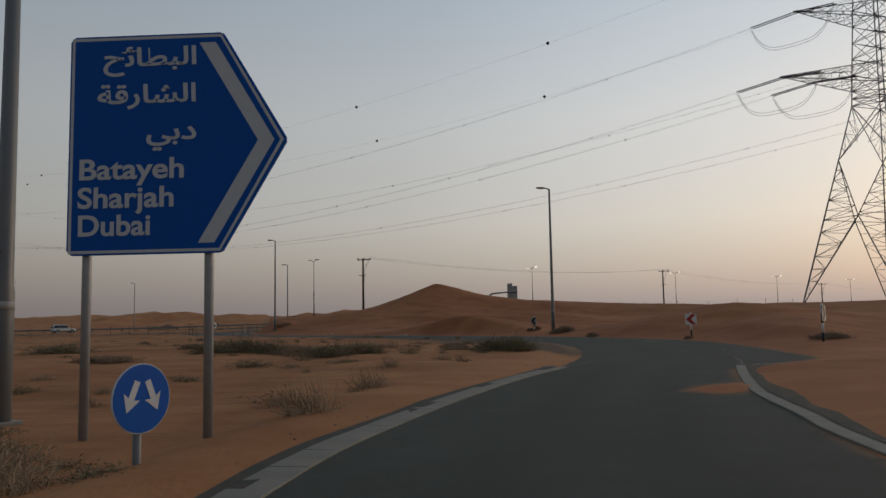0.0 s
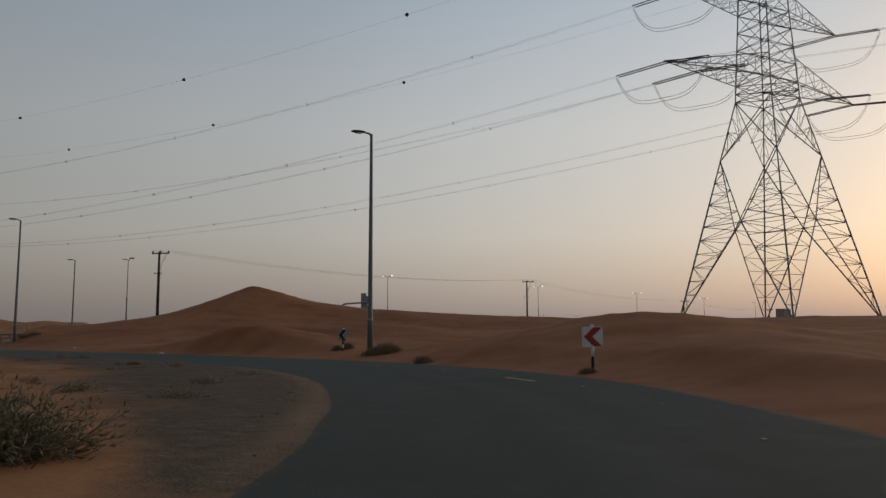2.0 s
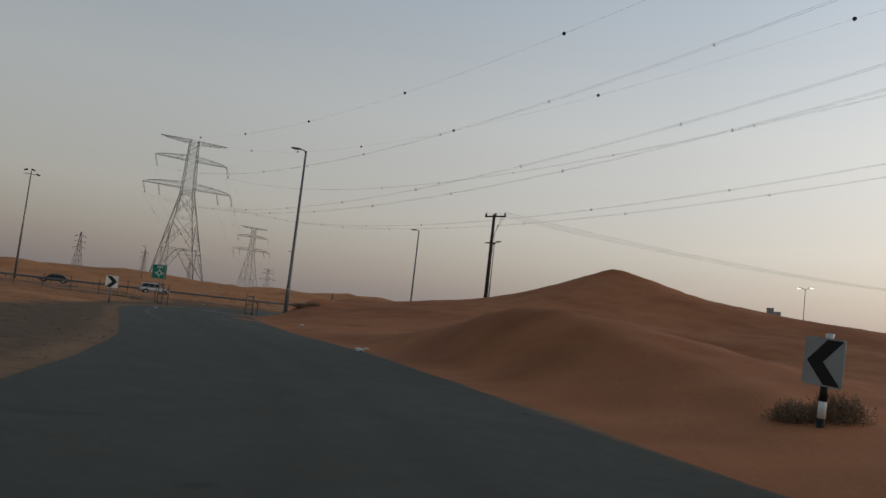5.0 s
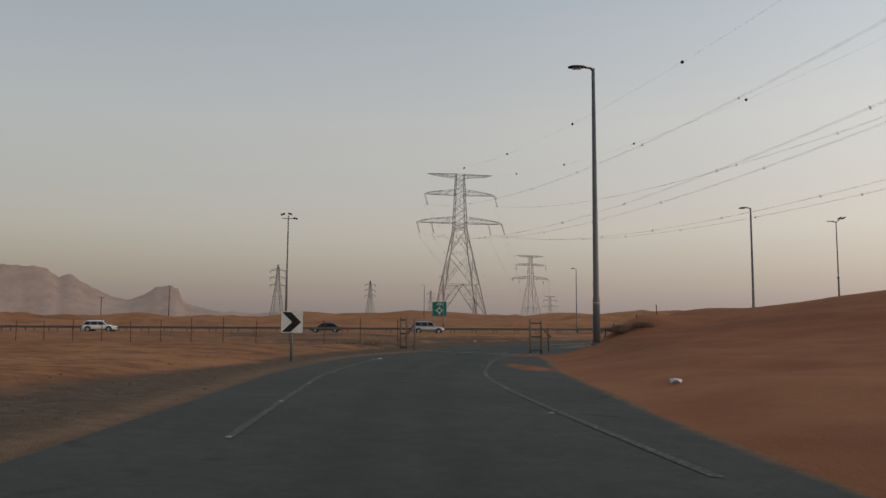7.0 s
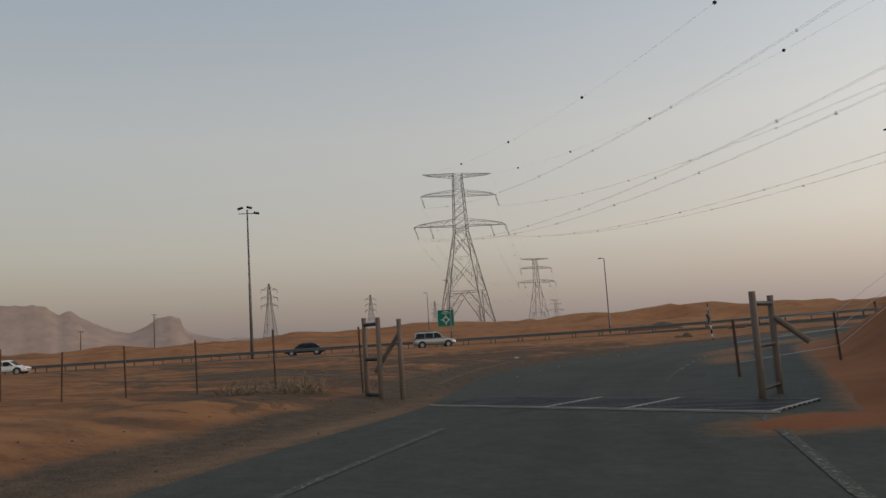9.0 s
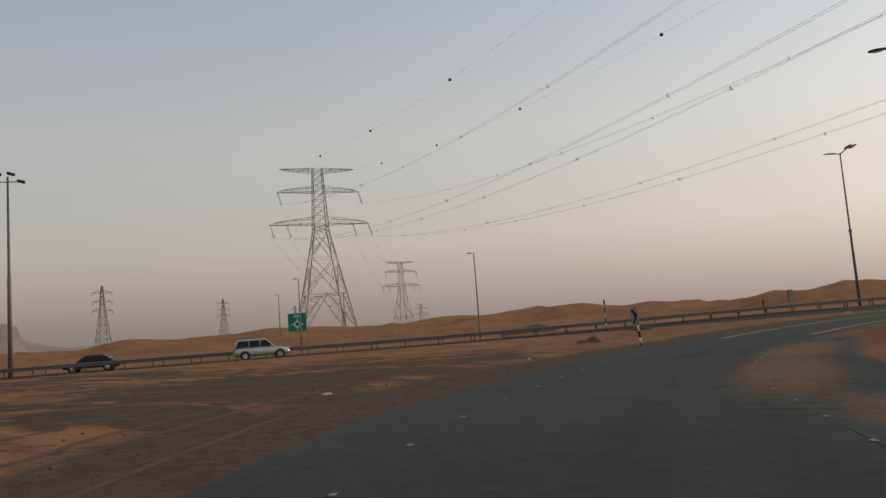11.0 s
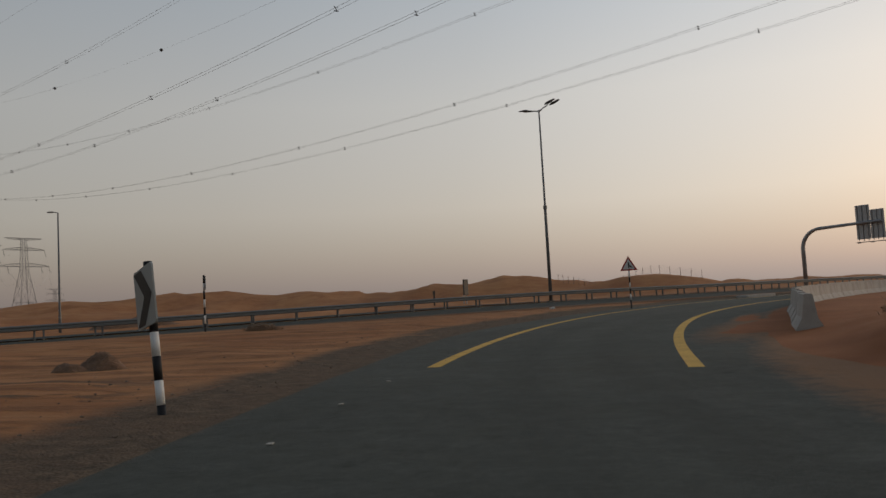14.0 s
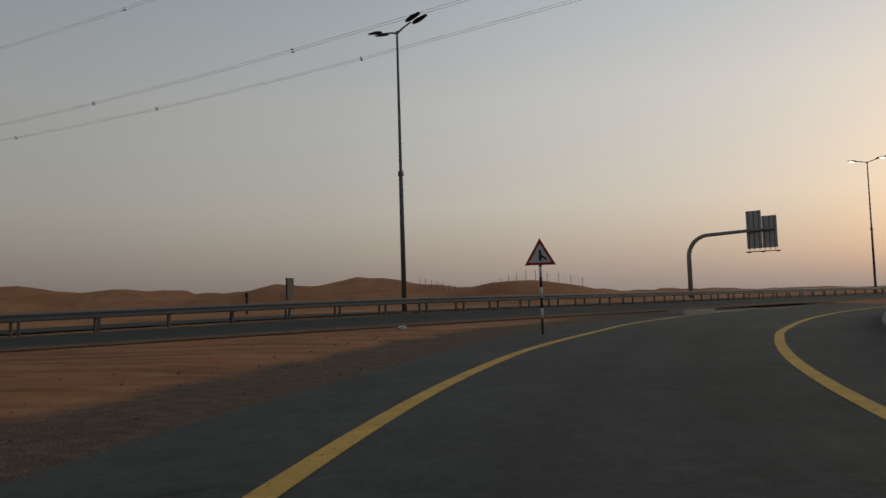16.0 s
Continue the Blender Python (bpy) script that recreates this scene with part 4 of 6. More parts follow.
def cable(p, q, sag, twin, label, balls=0.0, taut=False, spacer=32.0, thick=0.0145):
    """A span of a power line: one wire, or two held apart by spacers."""
    root = thing("power_cable", p, label, "cable", "cables of the power line")
    root.matrix_basis = Matrix.Translation((0, 0, 0))
    pts = sagging(p, q, sag)
    d = Vector((q.x - p.x, q.y - p.y, 0)).normalized()
    side = Vector((d.y, -d.x, 0)) * 0.25
    for s in ((-1, 1) if twin else (0,)):
        part_bars("conductor", [(a + side * s, b + side * s) for a, b in zip(pts, pts[1:])], thick, WIRE, root, sides=3)
    length = (q - p).length
    if twin:
        for k in range(1, int(length / spacer)):
            c = pts[0].lerp(pts[-1], k * spacer / length)
            t = k * spacer / length
            c.z -= 4 * sag * t * (1 - t)
            part_bars("spacer", [(c - side * 0.95 + Vector((0, 0, 0.17)), c + side * 0.95 + Vector((0, 0, 0.15)), 0.025), (c - side * 0.95 - Vector((0, 0, 0.17)), c + side * 0.95 - Vector((0, 0, 0.15)), 0.04),
                                 (c - side * 0.6 + Vector((0, 0, 0.17)), c + side * 0.6 - Vector((0, 0, 0.15)), 0.035)], 0.06, DARK, root)
    for k in range(6 if balls else 0):
        t = balls + 0.14 * k
        c = lerp(p, q, t) - Vector((0, 0, 4 * sag * t * (1 - t)))
        bm = bmesh.new()
        bmesh.ops.create_icosphere(bm, subdivisions=2, radius=0.33, matrix=Matrix.Translation(c))
        part("marker_ball", bm, DARK, root, "dark aircraft warning ball", True)
    return root


def span(A, HA, RA, hangA, B, HB, RB, hangB, sag, balls=0):
    """All cables from one tower to the next."""
    for s in (-1, 1):
        for k, fr in ((0, 1.0), (0, 0.66), (1, 1.0)):
            pa = local(*A, s * (RA[k] - 0.3) * fr if fr == 1 else s * RA[k] * fr, 0, HA[k] - (4.7 if hangA else 0.2))
            pb = local(*B, s * (RB[k] - 0.3) * fr if fr == 1 else s * RB[k] * fr, 0, HB[k] - (4.7 if hangB else 0.2))
            root = cable(pa, pb, sag, True, "twin aluminium conductors of the power line with spacers")
            for end, other, taut in ((pa, pb, not hangA), (pb, pa, not hangB)):
                if taut:
                    t = 6.5 / (other - end).length
                    tip = lerp(end, other, t) - Vector((0, 0, 4 * sag * t * (1 - t)))
                    off = Vector((0.3, 0.2, 0))
                    part_bars("insulator", [(end + off, tip + off, 0.085), (end - off, tip - off, 0.085)], 0.08, DARK, root, "dark string of insulator discs")
        cable(local(*A, s * RA[2], 0, HA[2]), local(*B, s * RB[2], 0, HB[2]), sag * 0.97, False, "single earth wire with dark warning balls", (balls + (0.077 if s > 0 else 0)) if balls else 0, thick=0.012)


span(*((T1, H1, R1, False)), *((T2, H2, R2, True)), 14.5, 0.127)
span(*((T1, H1, R1, False)), *((T0, H1, R1, False)), 11.0, 0.1)
span(*((T2, H2, R2, True)), *((T3, H2, R2, True)), 20.0, 0)
span(*((T3, H2, R2, True)), *((T4, H2, R2, True)), 26.0, 0)


def jumper(x, z, label="drooping jumper cable under the arm"):
    """The loop that joins the two spans under a tension arm."""
    a, b = local(*T1, x, 0, z), local(*T1, x, 0, z)
    root = thing("jumper_cable", (0, 0, 0), label, "cable", "jumper cables")
    to2 = (Vector(T2[0]) - Vector(T1[0])).normalized() * 6.5
    to0 = (Vector(T0[0]) - Vector(T1[0])).normalized() * 6.5
    to2.z = to0.z = -1.0
    pts = []
    for k in range(15):
        t = k / 14
        p = lerp(a + to2, b + to0, t)
        p.z -= 4.4 * (1 - (2 * t - 1) ** 4)
        pts.append(p)
    for s in (-0.22, 0.22):
        part_bars("conductor", [(p + Vector((0, 0, s)), q + Vector((0, 0, s))) for p, q in zip(pts, pts[1:])], 0.035, WIRE, root, sides=3)


for s in (-1, 1):
    for k, fr in ((0, 1.0), (0, 0.66), (1, 1.0)):
        jumper(s * R1[k] * fr, H1[k] - 0.2)


def small_tower(at, h, turn):
    """A narrow lattice tower with three pairs of short arms, far off."""
    root = thing("small_pylon", at, "slim distant lattice pylon with short arms", "pylon", "slim pylons", turn)
    seg = []
    def half(z): return lerp(2.6, 0.9, min(1, z / (h * 0.62))) if z < h * 0.62 else lerp(0.9, 0.25, (z - h * 0.62) / (h * 0.38))
    n = 9
    for i in range(n):
        a, b = h * i / n, h * (i + 1) / n
        A, B = ring_at(half(a), a), ring_at(half(b), b)
        for k in range(4):
            j = (k + 1) % 4
            seg += [(A[k], B[k], 0.10), (A[k], B[j], 0.05), (A[j], B[k], 0.05), (B[k], B[j], 0.05)]
    part_bars("mast", seg, 0.08, LATTICE, root)
    for z in (0.64, 0.77, 0.90):
        for s in (-1, 1):
            p, q = Vector((s * half(h * z), 0, h * z)), Vector((s * 3.4, 0, h * z))
            part_bars("cross_arm", [(p, q, 0.10), (p + Vector((0, 0, 1.0)), q, 0.08), (q, q - Vector((0, 0, 1.4)), 0.08)], 0.08, LATTICE, root)
    return root


for x, y, h in ((-272, 291.5, 24.5), (-327, 406, 24.0), (-392, 541, 25), (-460, 690, 27)):
    small_tower((x, y, min(ground_at(x + p, y + q) for p in (-3, 3) for q in (-3, 3)) - 0.2), h, 70)


# ---------------------------------------------------------------- street lamps
def cobra_head(bm_at, length=0.75):
    """A lamp head that points along -x from a place."""
    bm = bmesh.new()
    secs = [(0.0, 0.05, 0.05), (0.12, 0.10, 0.075), (0.35, 0.15, 0.095), (0.6, 0.16, 0.085), (length, 0.09, 0.045)]
    rings = []
    for x, w, h in secs:
        rings.append([bm.verts.new(Vector(bm_at) + Vector((-x, w * math.cos(a) , h * math.sin(a) * (1.0 if math.sin(a) > 0 else 0.55)))) for a in [2 * math.pi * k / 12 for k in range(12)]])
    for a, b in zip(rings, rings[1:]):
        for k in range(12):
            bm.faces.new((a[k], a[(k + 1) % 12], b[(k + 1) % 12], b[k]))
    bm.faces.new(rings[0][::-1])
    bm.faces.new(rings[-1])
    bmesh.ops.recalc_face_normals(bm, faces=bm.faces[:])
    return bm


def street_lamp(at, turn, h=12.0, label="tall grey tapered street lamp with one short arm"):
    root = thing("street_lamp", at, label, "street lamp", "single street lamps", turn)
    bm = bmesh.new()
    tube(bm, [(0, 0, -0.6), (0, 0, 1.9), (0, 0, 2.0), (0, 0, h)], [0.15, 0.145, 0.125, 0.07], 8)
    part("pole", bm, POLE_PAINT, root, "", True)
    bm = bmesh.new()
    box(bm, (0.012, 0.14, 0.55), (-0.150, 0, 0.95), 0.004)
    part("service_door", bm, STEEL, root)
    bm = bmesh.new()
    tube(bm, [(0, 0, 1.64), (0, 0, 1.76)], 0.1485, 8)
    part("band", bm, PALE_BAND, root, "pale worn band round the pole", True)
    bm = bmesh.new()
    box(bm, (0.42, 0.42, 0.10), (0, 0, 0.06), 0.015)
    part("base_plate", bm, POLE_PAINT, root)
    bm = bmesh.new()
    box(bm, (0.012, 0.16, 0.12), (-0.128, 0, 2.45), 0.004)
    part("plate", bm, WHITE, root, "small pale plate with no writing left")
    bm = bmesh.new()
    tube(bm, [(0, 0, h - 0.1), (-0.10, 0, h + 0.02), (-0.35, 0, h + 0.06)], [0.06, 0.05, 0.04], 8)
    part("arm", bm, POLE_PAINT, root, "", True)
    head = part("lamp_head", cobra_head((-0.3, 0, h + 0.07)), DARK, root, "dark flat lamp head", True)
    bm = bmesh.new()
    box(bm, (0.36, 0.20, 0.03), (-0.68, 0, h + 0.015), 0.012)
    part("lens", bm, LAMP_CLEAR, head)
    return root


for x, y, turn, top in ((8.45, 61.3, 10, 11.55), (-21.78, 101.3, 35, 12.1), (-28.93, 145.3, 0, 12.25), (-6.17, 11.0, 60, 12.0)):
    street_lamp((x, y, ground_at(x, y) - 0.05), turn, top - ground_at(x, y))
for x, y, turn, top in ((-83.0, 210.6, 20, 13.05), (-119, 213.5, 20, 12.9), (-158.6, 254, 20, 14.0)):
    street_lamp((x, y, ground_at(x, y) - 0.1), turn, top - ground_at(x, y), "distant slim grey street lamp with one short arm")


def double_lamp(at, turn, h=16.8, lit=False, floods=False):
    root = thing("street_lamp", at, "tall grey two-armed highway lamp" + (", lamps lit" if lit else " beside the median rail"), "street lamp", "highway lamps", turn)
    bm = bmesh.new()
    tube(bm, [(0, 0, -0.6), (0, 0, h * 0.49), (0, 0, h * 0.49 + 0.05), (0, 0, h)], [0.16, 0.125, 0.10, 0.065], 8)
    part("pole", bm, POLE_PAINT, root, "", True)
    bm = bmesh.new()
    tube(bm, [(0, 0, h * 0.485), (0, 0, h * 0.50)], 0.17, 8)
    part("collar", bm, POLE_PAINT, root)
    for s in (-1, 1):
        bm = bmesh.new()
        tube(bm, [(0, 0, h - 0.15), (s * 0.5, 0, h + 0.02), (s * 1.2, 0, h + 0.17)], [0.06, 0.05, 0.045], 8)
        part("arm", bm, POLE_PAINT, root, "", True)
        for off in (-0.26, 0.26):
            bm = cobra_head((0, 0, 0), 1.15)
            bmesh.ops.transform(bm, matrix=Matrix.Translation((s * 1.1, off, h + 0.17)) @ Matrix.Rotation(math.pi if s > 0 else 0, 4, "Z") @ Matrix.Rotation(radians(9), 4, "Y") @ Matrix.Diagonal((1.0, 1.3, 1.1, 1)), verts=bm.verts[:])
            head = part("lamp_head", bm, DARK, root, "dark flat lamp head", True)
            if lit:
                bm = bmesh.new()
                bmesh.ops.create_icosphere(bm, subdivisions=2, radius=0.23, matrix=Matrix.Translation((s * 1.75, off, h + 0.22)) @ Matrix.Diagonal((1.3, 0.8, 0.55, 1)))
                part("lens", bm, LIT, head, "glowing warm lamp lens", True)
    bm = bmesh.new()
    box(bm, (0.5, 0.5, 0.34), (0, 0, 0.05), 0.04)
    part("footing", bm, KERBSTONE, root)
    return root


double_lamp((-32.7, 197.5, 0.72), -52, 16.28)
for x, y in ((27.7, 245.5), (85.3, 289), (139.6, 329), (193.2, 373.3), (247, 417.6), (301, 462)):
    double_lamp((x, y, 0.72), -52, 16.68, True)
double_lamp((-150, 88, 0.2), -48)


def flood_mast(at, turn, h=16.6):
    root = thing("flood_mast", at, "tall grey lamp mast with three floodlights", "street lamp", "", turn)
    bm = bmesh.new()
    tube(bm, [(0, 0, -0.6), (0, 0, h * 0.5), (0, 0, h * 0.5 + 0.05), (0, 0, h)], [0.19, 0.15, 0.12, 0.08], 8)
    part("pole", bm, POLE_PAINT, root, "", True)
    bm = bmesh.new()
    box(bm, (2.1, 0.08, 0.08), (0.1, 0, h - 0.45), 0.02)
    part("cross_bar", bm, POLE_PAINT, root)
    for x, z, t in ((-0.75, 0.15, -18), (0.25, 0.22, 15), (1.0, -0.42, 12)):
        bm = bmesh.new()
        box(bm, (0.60, 0.40, 0.22), (x, 0, h + z), 0.05, Matrix.Translation((x, 0, h + z)) @ Matrix.Rotation(radians(t), 4, "Y") @ Matrix.Translation((-x, 0, -h - z)))
        part("floodlight", bm, DARK, root, "dark tilted floodlight")
    return root


flood_mast((-92.2, 144.5, 0.2), 45)


# ---------------------------------------------------------------- wooden power poles
def power_pole(at, turn, h, label="dark tarred power pole with a short cross-arm"):
    root = thing("power_pole", at, label, "power pole", "wooden power poles", turn)
    bm = bmesh.new()
    tube(bm, [(0, 0, -0.8), (0, 0, h * 0.5), (0, 0, h)], [0.19, 0.16, 0.125], 9)
    part("pole", bm, WOOD_POLE, root, "", True)
    bm = bmesh.new()
    box(bm, (2.2, 0.12, 0.14), (0.25, -0.16, h - 0.22), 0.015)
    part("cross_arm", bm, WOOD_POLE, root)
    bm = bmesh.new()
    box(bm, (1.1, 0.10, 0.10), (0.0, -0.16, h * 0.68), 0.015)
    part("lower_arm", bm, WOOD_POLE, root)
    for x in (-0.75, 0.25, 1.25):
        bm = bmesh.new()
        tube(bm, [(x, -0.16, h - 0.2), (x, -0.16, h - 0.08), (x, -0.16, h - 0.04), (x, -0.16, h + 0.06)], [0.05, 0.10, 0.07, 0.09], 8)
        part("insulator", bm, DARK, root, "", True)
    part_bars("stay", [((0.9, -0.16, h - 0.25), (0.15, 0, h - 2.0), 0.02), ((1.25, -0.16, h - 0.1), (0.35, -0.1, h - 1.6), 0.015), ((0.35, -0.1, h - 1.6), (0.2, 0, h - 3.4), 0.015)], 0.02, DARK, root)
    return root


for x, y, h in ((-323.5, 240.6, 10.5), (-311, 264.4, 15.5)):
    power_pole((x, y, ground_at(x, y) - 0.1), 40, h, "slim distant power pole beyond the highway")
POLES = [(-12.2, 118.8, 11.1 - ground_at(-12.2, 118.8)), (47.9, 171.5, 11.6 - ground_at(47.9, 171.5)), (112, 233, 8.5), (176, 292, 8.5)]
tops = []
for x, y, h in POLES:
    z = ground_at(x, y) - 0.1
    power_pole((x, y, z), -20, h)
    tops.append(Vector((x, y, z + h + 0.2)))
for a, b in zip(tops, tops[1:]):
    for off in (-0.9, 0.0, 0.9):
        o = Vector((off, -0.5 * off, 0))
        cable(a + o, b + o, 1.4, False, "thin overhead wire between wooden poles", thick=0.014)


# ---------------------------------------------------------------- road signs
def outline(bm, pts, thick, y):
    return plate(bm, pts, thick, y)


def striped_post(root, h, r=0.045, n=5, first=BLACK, second=WHITE, z0=-0.3):
    """A round post of black and white bands, each a part."""
    for k in range(n):
        a, b = h * k / n, h * (k + 1) / n
        bm = bmesh.new()
        tube(bm, [(0, 0, a + (z0 if k == 0 else 0)), (0, 0, b)], r, 10)
        part("post_band", bm, first if k % 2 == 0 else second, root, "", True)


def words(text, size, at, parent, material, align="LEFT", squeeze=1.0):
    """Flat lettering in the built-in font on a sign that faces -y."""
    cu = bpy.data.curves.new("lettering", "FONT")
    cu.body, cu.size, cu.align_x, cu.extrude, cu.offset = text, size, align, 0.002, size * 0.022
    cu.materials.append(material)
    ob = new("lettering", cu)
    ob.matrix_basis = Matrix.Translation(at) @ Matrix.Rotation(radians(90), 4, "X") @ Matrix.Diagonal((squeeze, 1, 1, 1))
    ob.parent = parent
    return ob


def direction_sign():
    root = thing("direction_sign", (-4.50, 9.35, 0.0), "large blue arrow-shaped direction sign with white lettering on two posts", "road sign", "", -3)
    W, tip, zb, zt = 1.88, 2.66, 2.12, 4.80
    shape = [(0.06, zb), (W - 0.03, zb), (W + 0.02, zb + 0.02), (tip, (zb + zt) / 2 - 0.03), (tip, (zb + zt) / 2 + 0.03), (W + 0.02, zt - 0.02), (W - 0.03, zt), (0.06, zt), (0.0, zt - 0.06), (0.0, zb + 0.06)]
    bm = bmesh.new()
    plate(bm, shape, 0.05)
    panel = part("panel", bm, [BLUE], root, "blue reflective panel")
    def inset(d): return [(d, zb + d), (W - d * 0.45, zb + d), (tip - d * 1.25, (zb + zt) / 2), (W - d * 0.45, zt - d), (d, zt - d)]
    bm = bmesh.new()
    a, b = inset(0.02), inset(0.055)
    va, vb = [bm.verts.new((x, -0.0275, z)) for x, z in a], [bm.verts.new((x, -0.0275, z)) for x, z in b]
    for k in range(5):
        bm.faces.new((va[k], va[(k + 1) % 5], vb[(k + 1) % 5], vb[k]))
    part("border", bm, SIGN_WHITE, panel, "thin white border")
    zc = (zb + zt) / 2
    for name, s in (("arrow_upper", 1), ("arrow_lower", -1)):
        bm = bmesh.new()
        pts = [(1.60, zc + s * 1.22), (1.80, zc + s * 1.22), (2.52, zc), (2.32, zc)]
        vs = [bm.verts.new((x, -0.0285, z)) for x, z in pts]
        bm.faces.new(vs if s < 0 else vs[::-1])
        part("arrow_band", bm, SIGN_WHITE, panel, "white band of the arrow head")
    for text, z, sq in (("Batayeh", 3.035, 1.19), ("Sharjah", 2.69, 1.17), ("Dubai", 2.355, 1.09)):
        words(text, 0.35, (0.12, -0.030, z), panel, SIGN_WHITE, "LEFT", sq)
    # Arabic names, letters in their joined forms, from the left as they stand
    for text, z in (("\ufea2\ufe8b\ufe8e\ufec4\ufe92\ufedf\ufe8d", 4.42), ("\ufe94\ufed7\ufead\ufe8e\ufeb8\ufedf\ufe8d", 3.96), ("\ufef2\ufe91\ufea9", 3.50)):
        words(text, 0.31, (1.58, -0.030, z), panel, SIGN_WHITE, "RIGHT", 1.36)
    for x in (0.20, 1.70):
        bm = bmesh.new()
        tube(bm, [(x, 0.09, -0.9), (x, 0.09, 4.7)], 0.057, 12)
        part("post", bm, STEEL, root, "grey galvanised steel post", True)
    for z in (2.45, 4.5):
        bm = bmesh.new()
        box(bm, (1.9, 0.04, 0.06), (0.95, 0.045, z))
        part("rail", bm, STEEL, root)


direction_sign()


def disc_sign():
    root = thing("keep_sign", (-2.78, 7.25, 0.0), "round blue sign with two white arrows on a short post", "road sign", "", 60)
    bm = bmesh.new()
    tube(bm, [(0, 0.05, -0.9), (0, 0.05, 0.75)], 0.04, 10)
    part("post", bm, POLE_PAINT, root, "grey galvanised steel post", True)
    for r, y, mt, nm in ((0.318, 0.0, SIGN_WHITE, "rim"), (0.308, -0.006, BLUE, "face")):
        bm = bmesh.new()
        plate(bm, [(r * math.cos(2 * math.pi * k / 40), 0.61 + r * math.sin(2 * math.pi * k / 40)) for k in range(40)], 0.016, y)
        face = part(nm, bm, mt, root)
    for s in (-1, 1):
        bm = bmesh.new()
        d = Vector((s * 0.42, -1)).normalized()
        n = Vector((-d.y, d.x))
        a = Vector((s * 0.055, 0.77))
        tipp = a + d * 0.30
        pts = [a + n * 0.032, a - n * 0.032, a + d * 0.17 - n * 0.032, a + d * 0.15 - n * 0.095, tipp, a + d * 0.15 + n * 0.095, a + d * 0.17 + n * 0.032]
        plate(bm, [(p.x, p.y) for p in pts], 0.003, -0.0165)
        part("arrow", bm, SIGN_WHITE, face, "white downward arrow")


disc_sign()


def chevron_sign(at, turn, size, zc, ink, paper, flip, label, post="striped", lean=0.0, back=0.0, bands=3):
    """A square board with one chevron that points left (flip: right), facing -y."""
    root = thing("chevron_sign", at, label, "road sign", "chevron signs", turn)
    root.matrix_basis = root.matrix_basis @ pose(0, 0, 0, back, lean, 0)
    if post == "striped":
        striped_post(root, zc + size * 0.6, 0.05, bands)
    else:
        bm = bmesh.new()
        tube(bm, [(0, 0, -0.3), (0, 0, zc + size * 0.3)], 0.045, 10)
        part("post", bm, POLE_PAINT, root, "grey steel post", True)
    bm = bmesh.new()
    h, b = size / 2, 0.03
    plate(bm, [(-h + b, zc - h), (h - b, zc - h), (h, zc - h + b), (h, zc + h - b), (h - b, zc + h), (-h + b, zc + h), (-h, zc + h - b), (-h, zc - h + b)], 0.02, -0.06)
    board = part("board", bm, paper, root, "", False)
    f = -1 if flip else 1
    k = size / 0.72
    bm = bmesh.new()
    pts = [(-0.30, 0), (0.04, 0.335), (0.34, 0.335), (0.0, 0), (0.34, -0.335), (0.04, -0.335)]
    pts = [(f * x * k, zc + z * k) for x, z in pts]
    for quad in ((0, 3, 2, 1), (0, 5, 4, 3)):
        vs = [bm.verts.new((pts[i][0], -0.0725, pts[i][1])) for i in quad]
        bm.faces.new(vs if not flip else vs[::-1])
    bmesh.ops.remove_doubles(bm, verts=bm.verts[:], dist=1e-4)
    part("chevron", bm, ink, board, "single wide chevron stripe")
    return root


chevron_sign((13.75, 44.0, 0.22), -18, 0.61, 0.90, RED, WHITE, False, "white board with a red chevron at the sand's edge", bands=4)
chevron_sign((7.16, 63.2, 0.25), -50, 0.60, 0.91, BLACK, GREY_FILM, False, "dull grey board with a black chevron beside a shrub", lean=3, bands=6)
chevron_sign((-26.1, 88.9, 0.05), 52, 0.68, 1.23, BLACK, WHITE, True, "white board with a black chevron on a grey post", post="plain")
chevron_sign((-40.1, 140.3, -0.12), -48, 0.68, 1.50, BLACK, GREY_FILM, True, "grey board with a black chevron on a leaning striped post", lean=-9, back=1, bands=7)


def marker_post(at, h, turn, label, n=7):
    root = thing("marker_post", at, label, "marker post", "striped posts", turn)
    striped_post(root, h, 0.045, n)
    bm = bmesh.new()
    plate(bm, [(-0.22, h - 0.65), (0.22, h - 0.65), (0.22, h - 0.05), (-0.22, h - 0.05)], 0.015, -0.055)
    part("board", bm, SIGN_BACK, root, "thin plate seen nearly edge-on")
    return root


marker_post((-49.6, 165.6, ground_at(-49.6, 165.6)), 2.5, 117, "black and white striped post with a thin plate")
chevron_sign((14.8, 30.9, ground_at(14.8, 30.9) - 0.05), 52, 0.62, 1.15, BLACK, GREY_FILM, True, "dull chevron board seen from its edge on a striped post", bands=4)


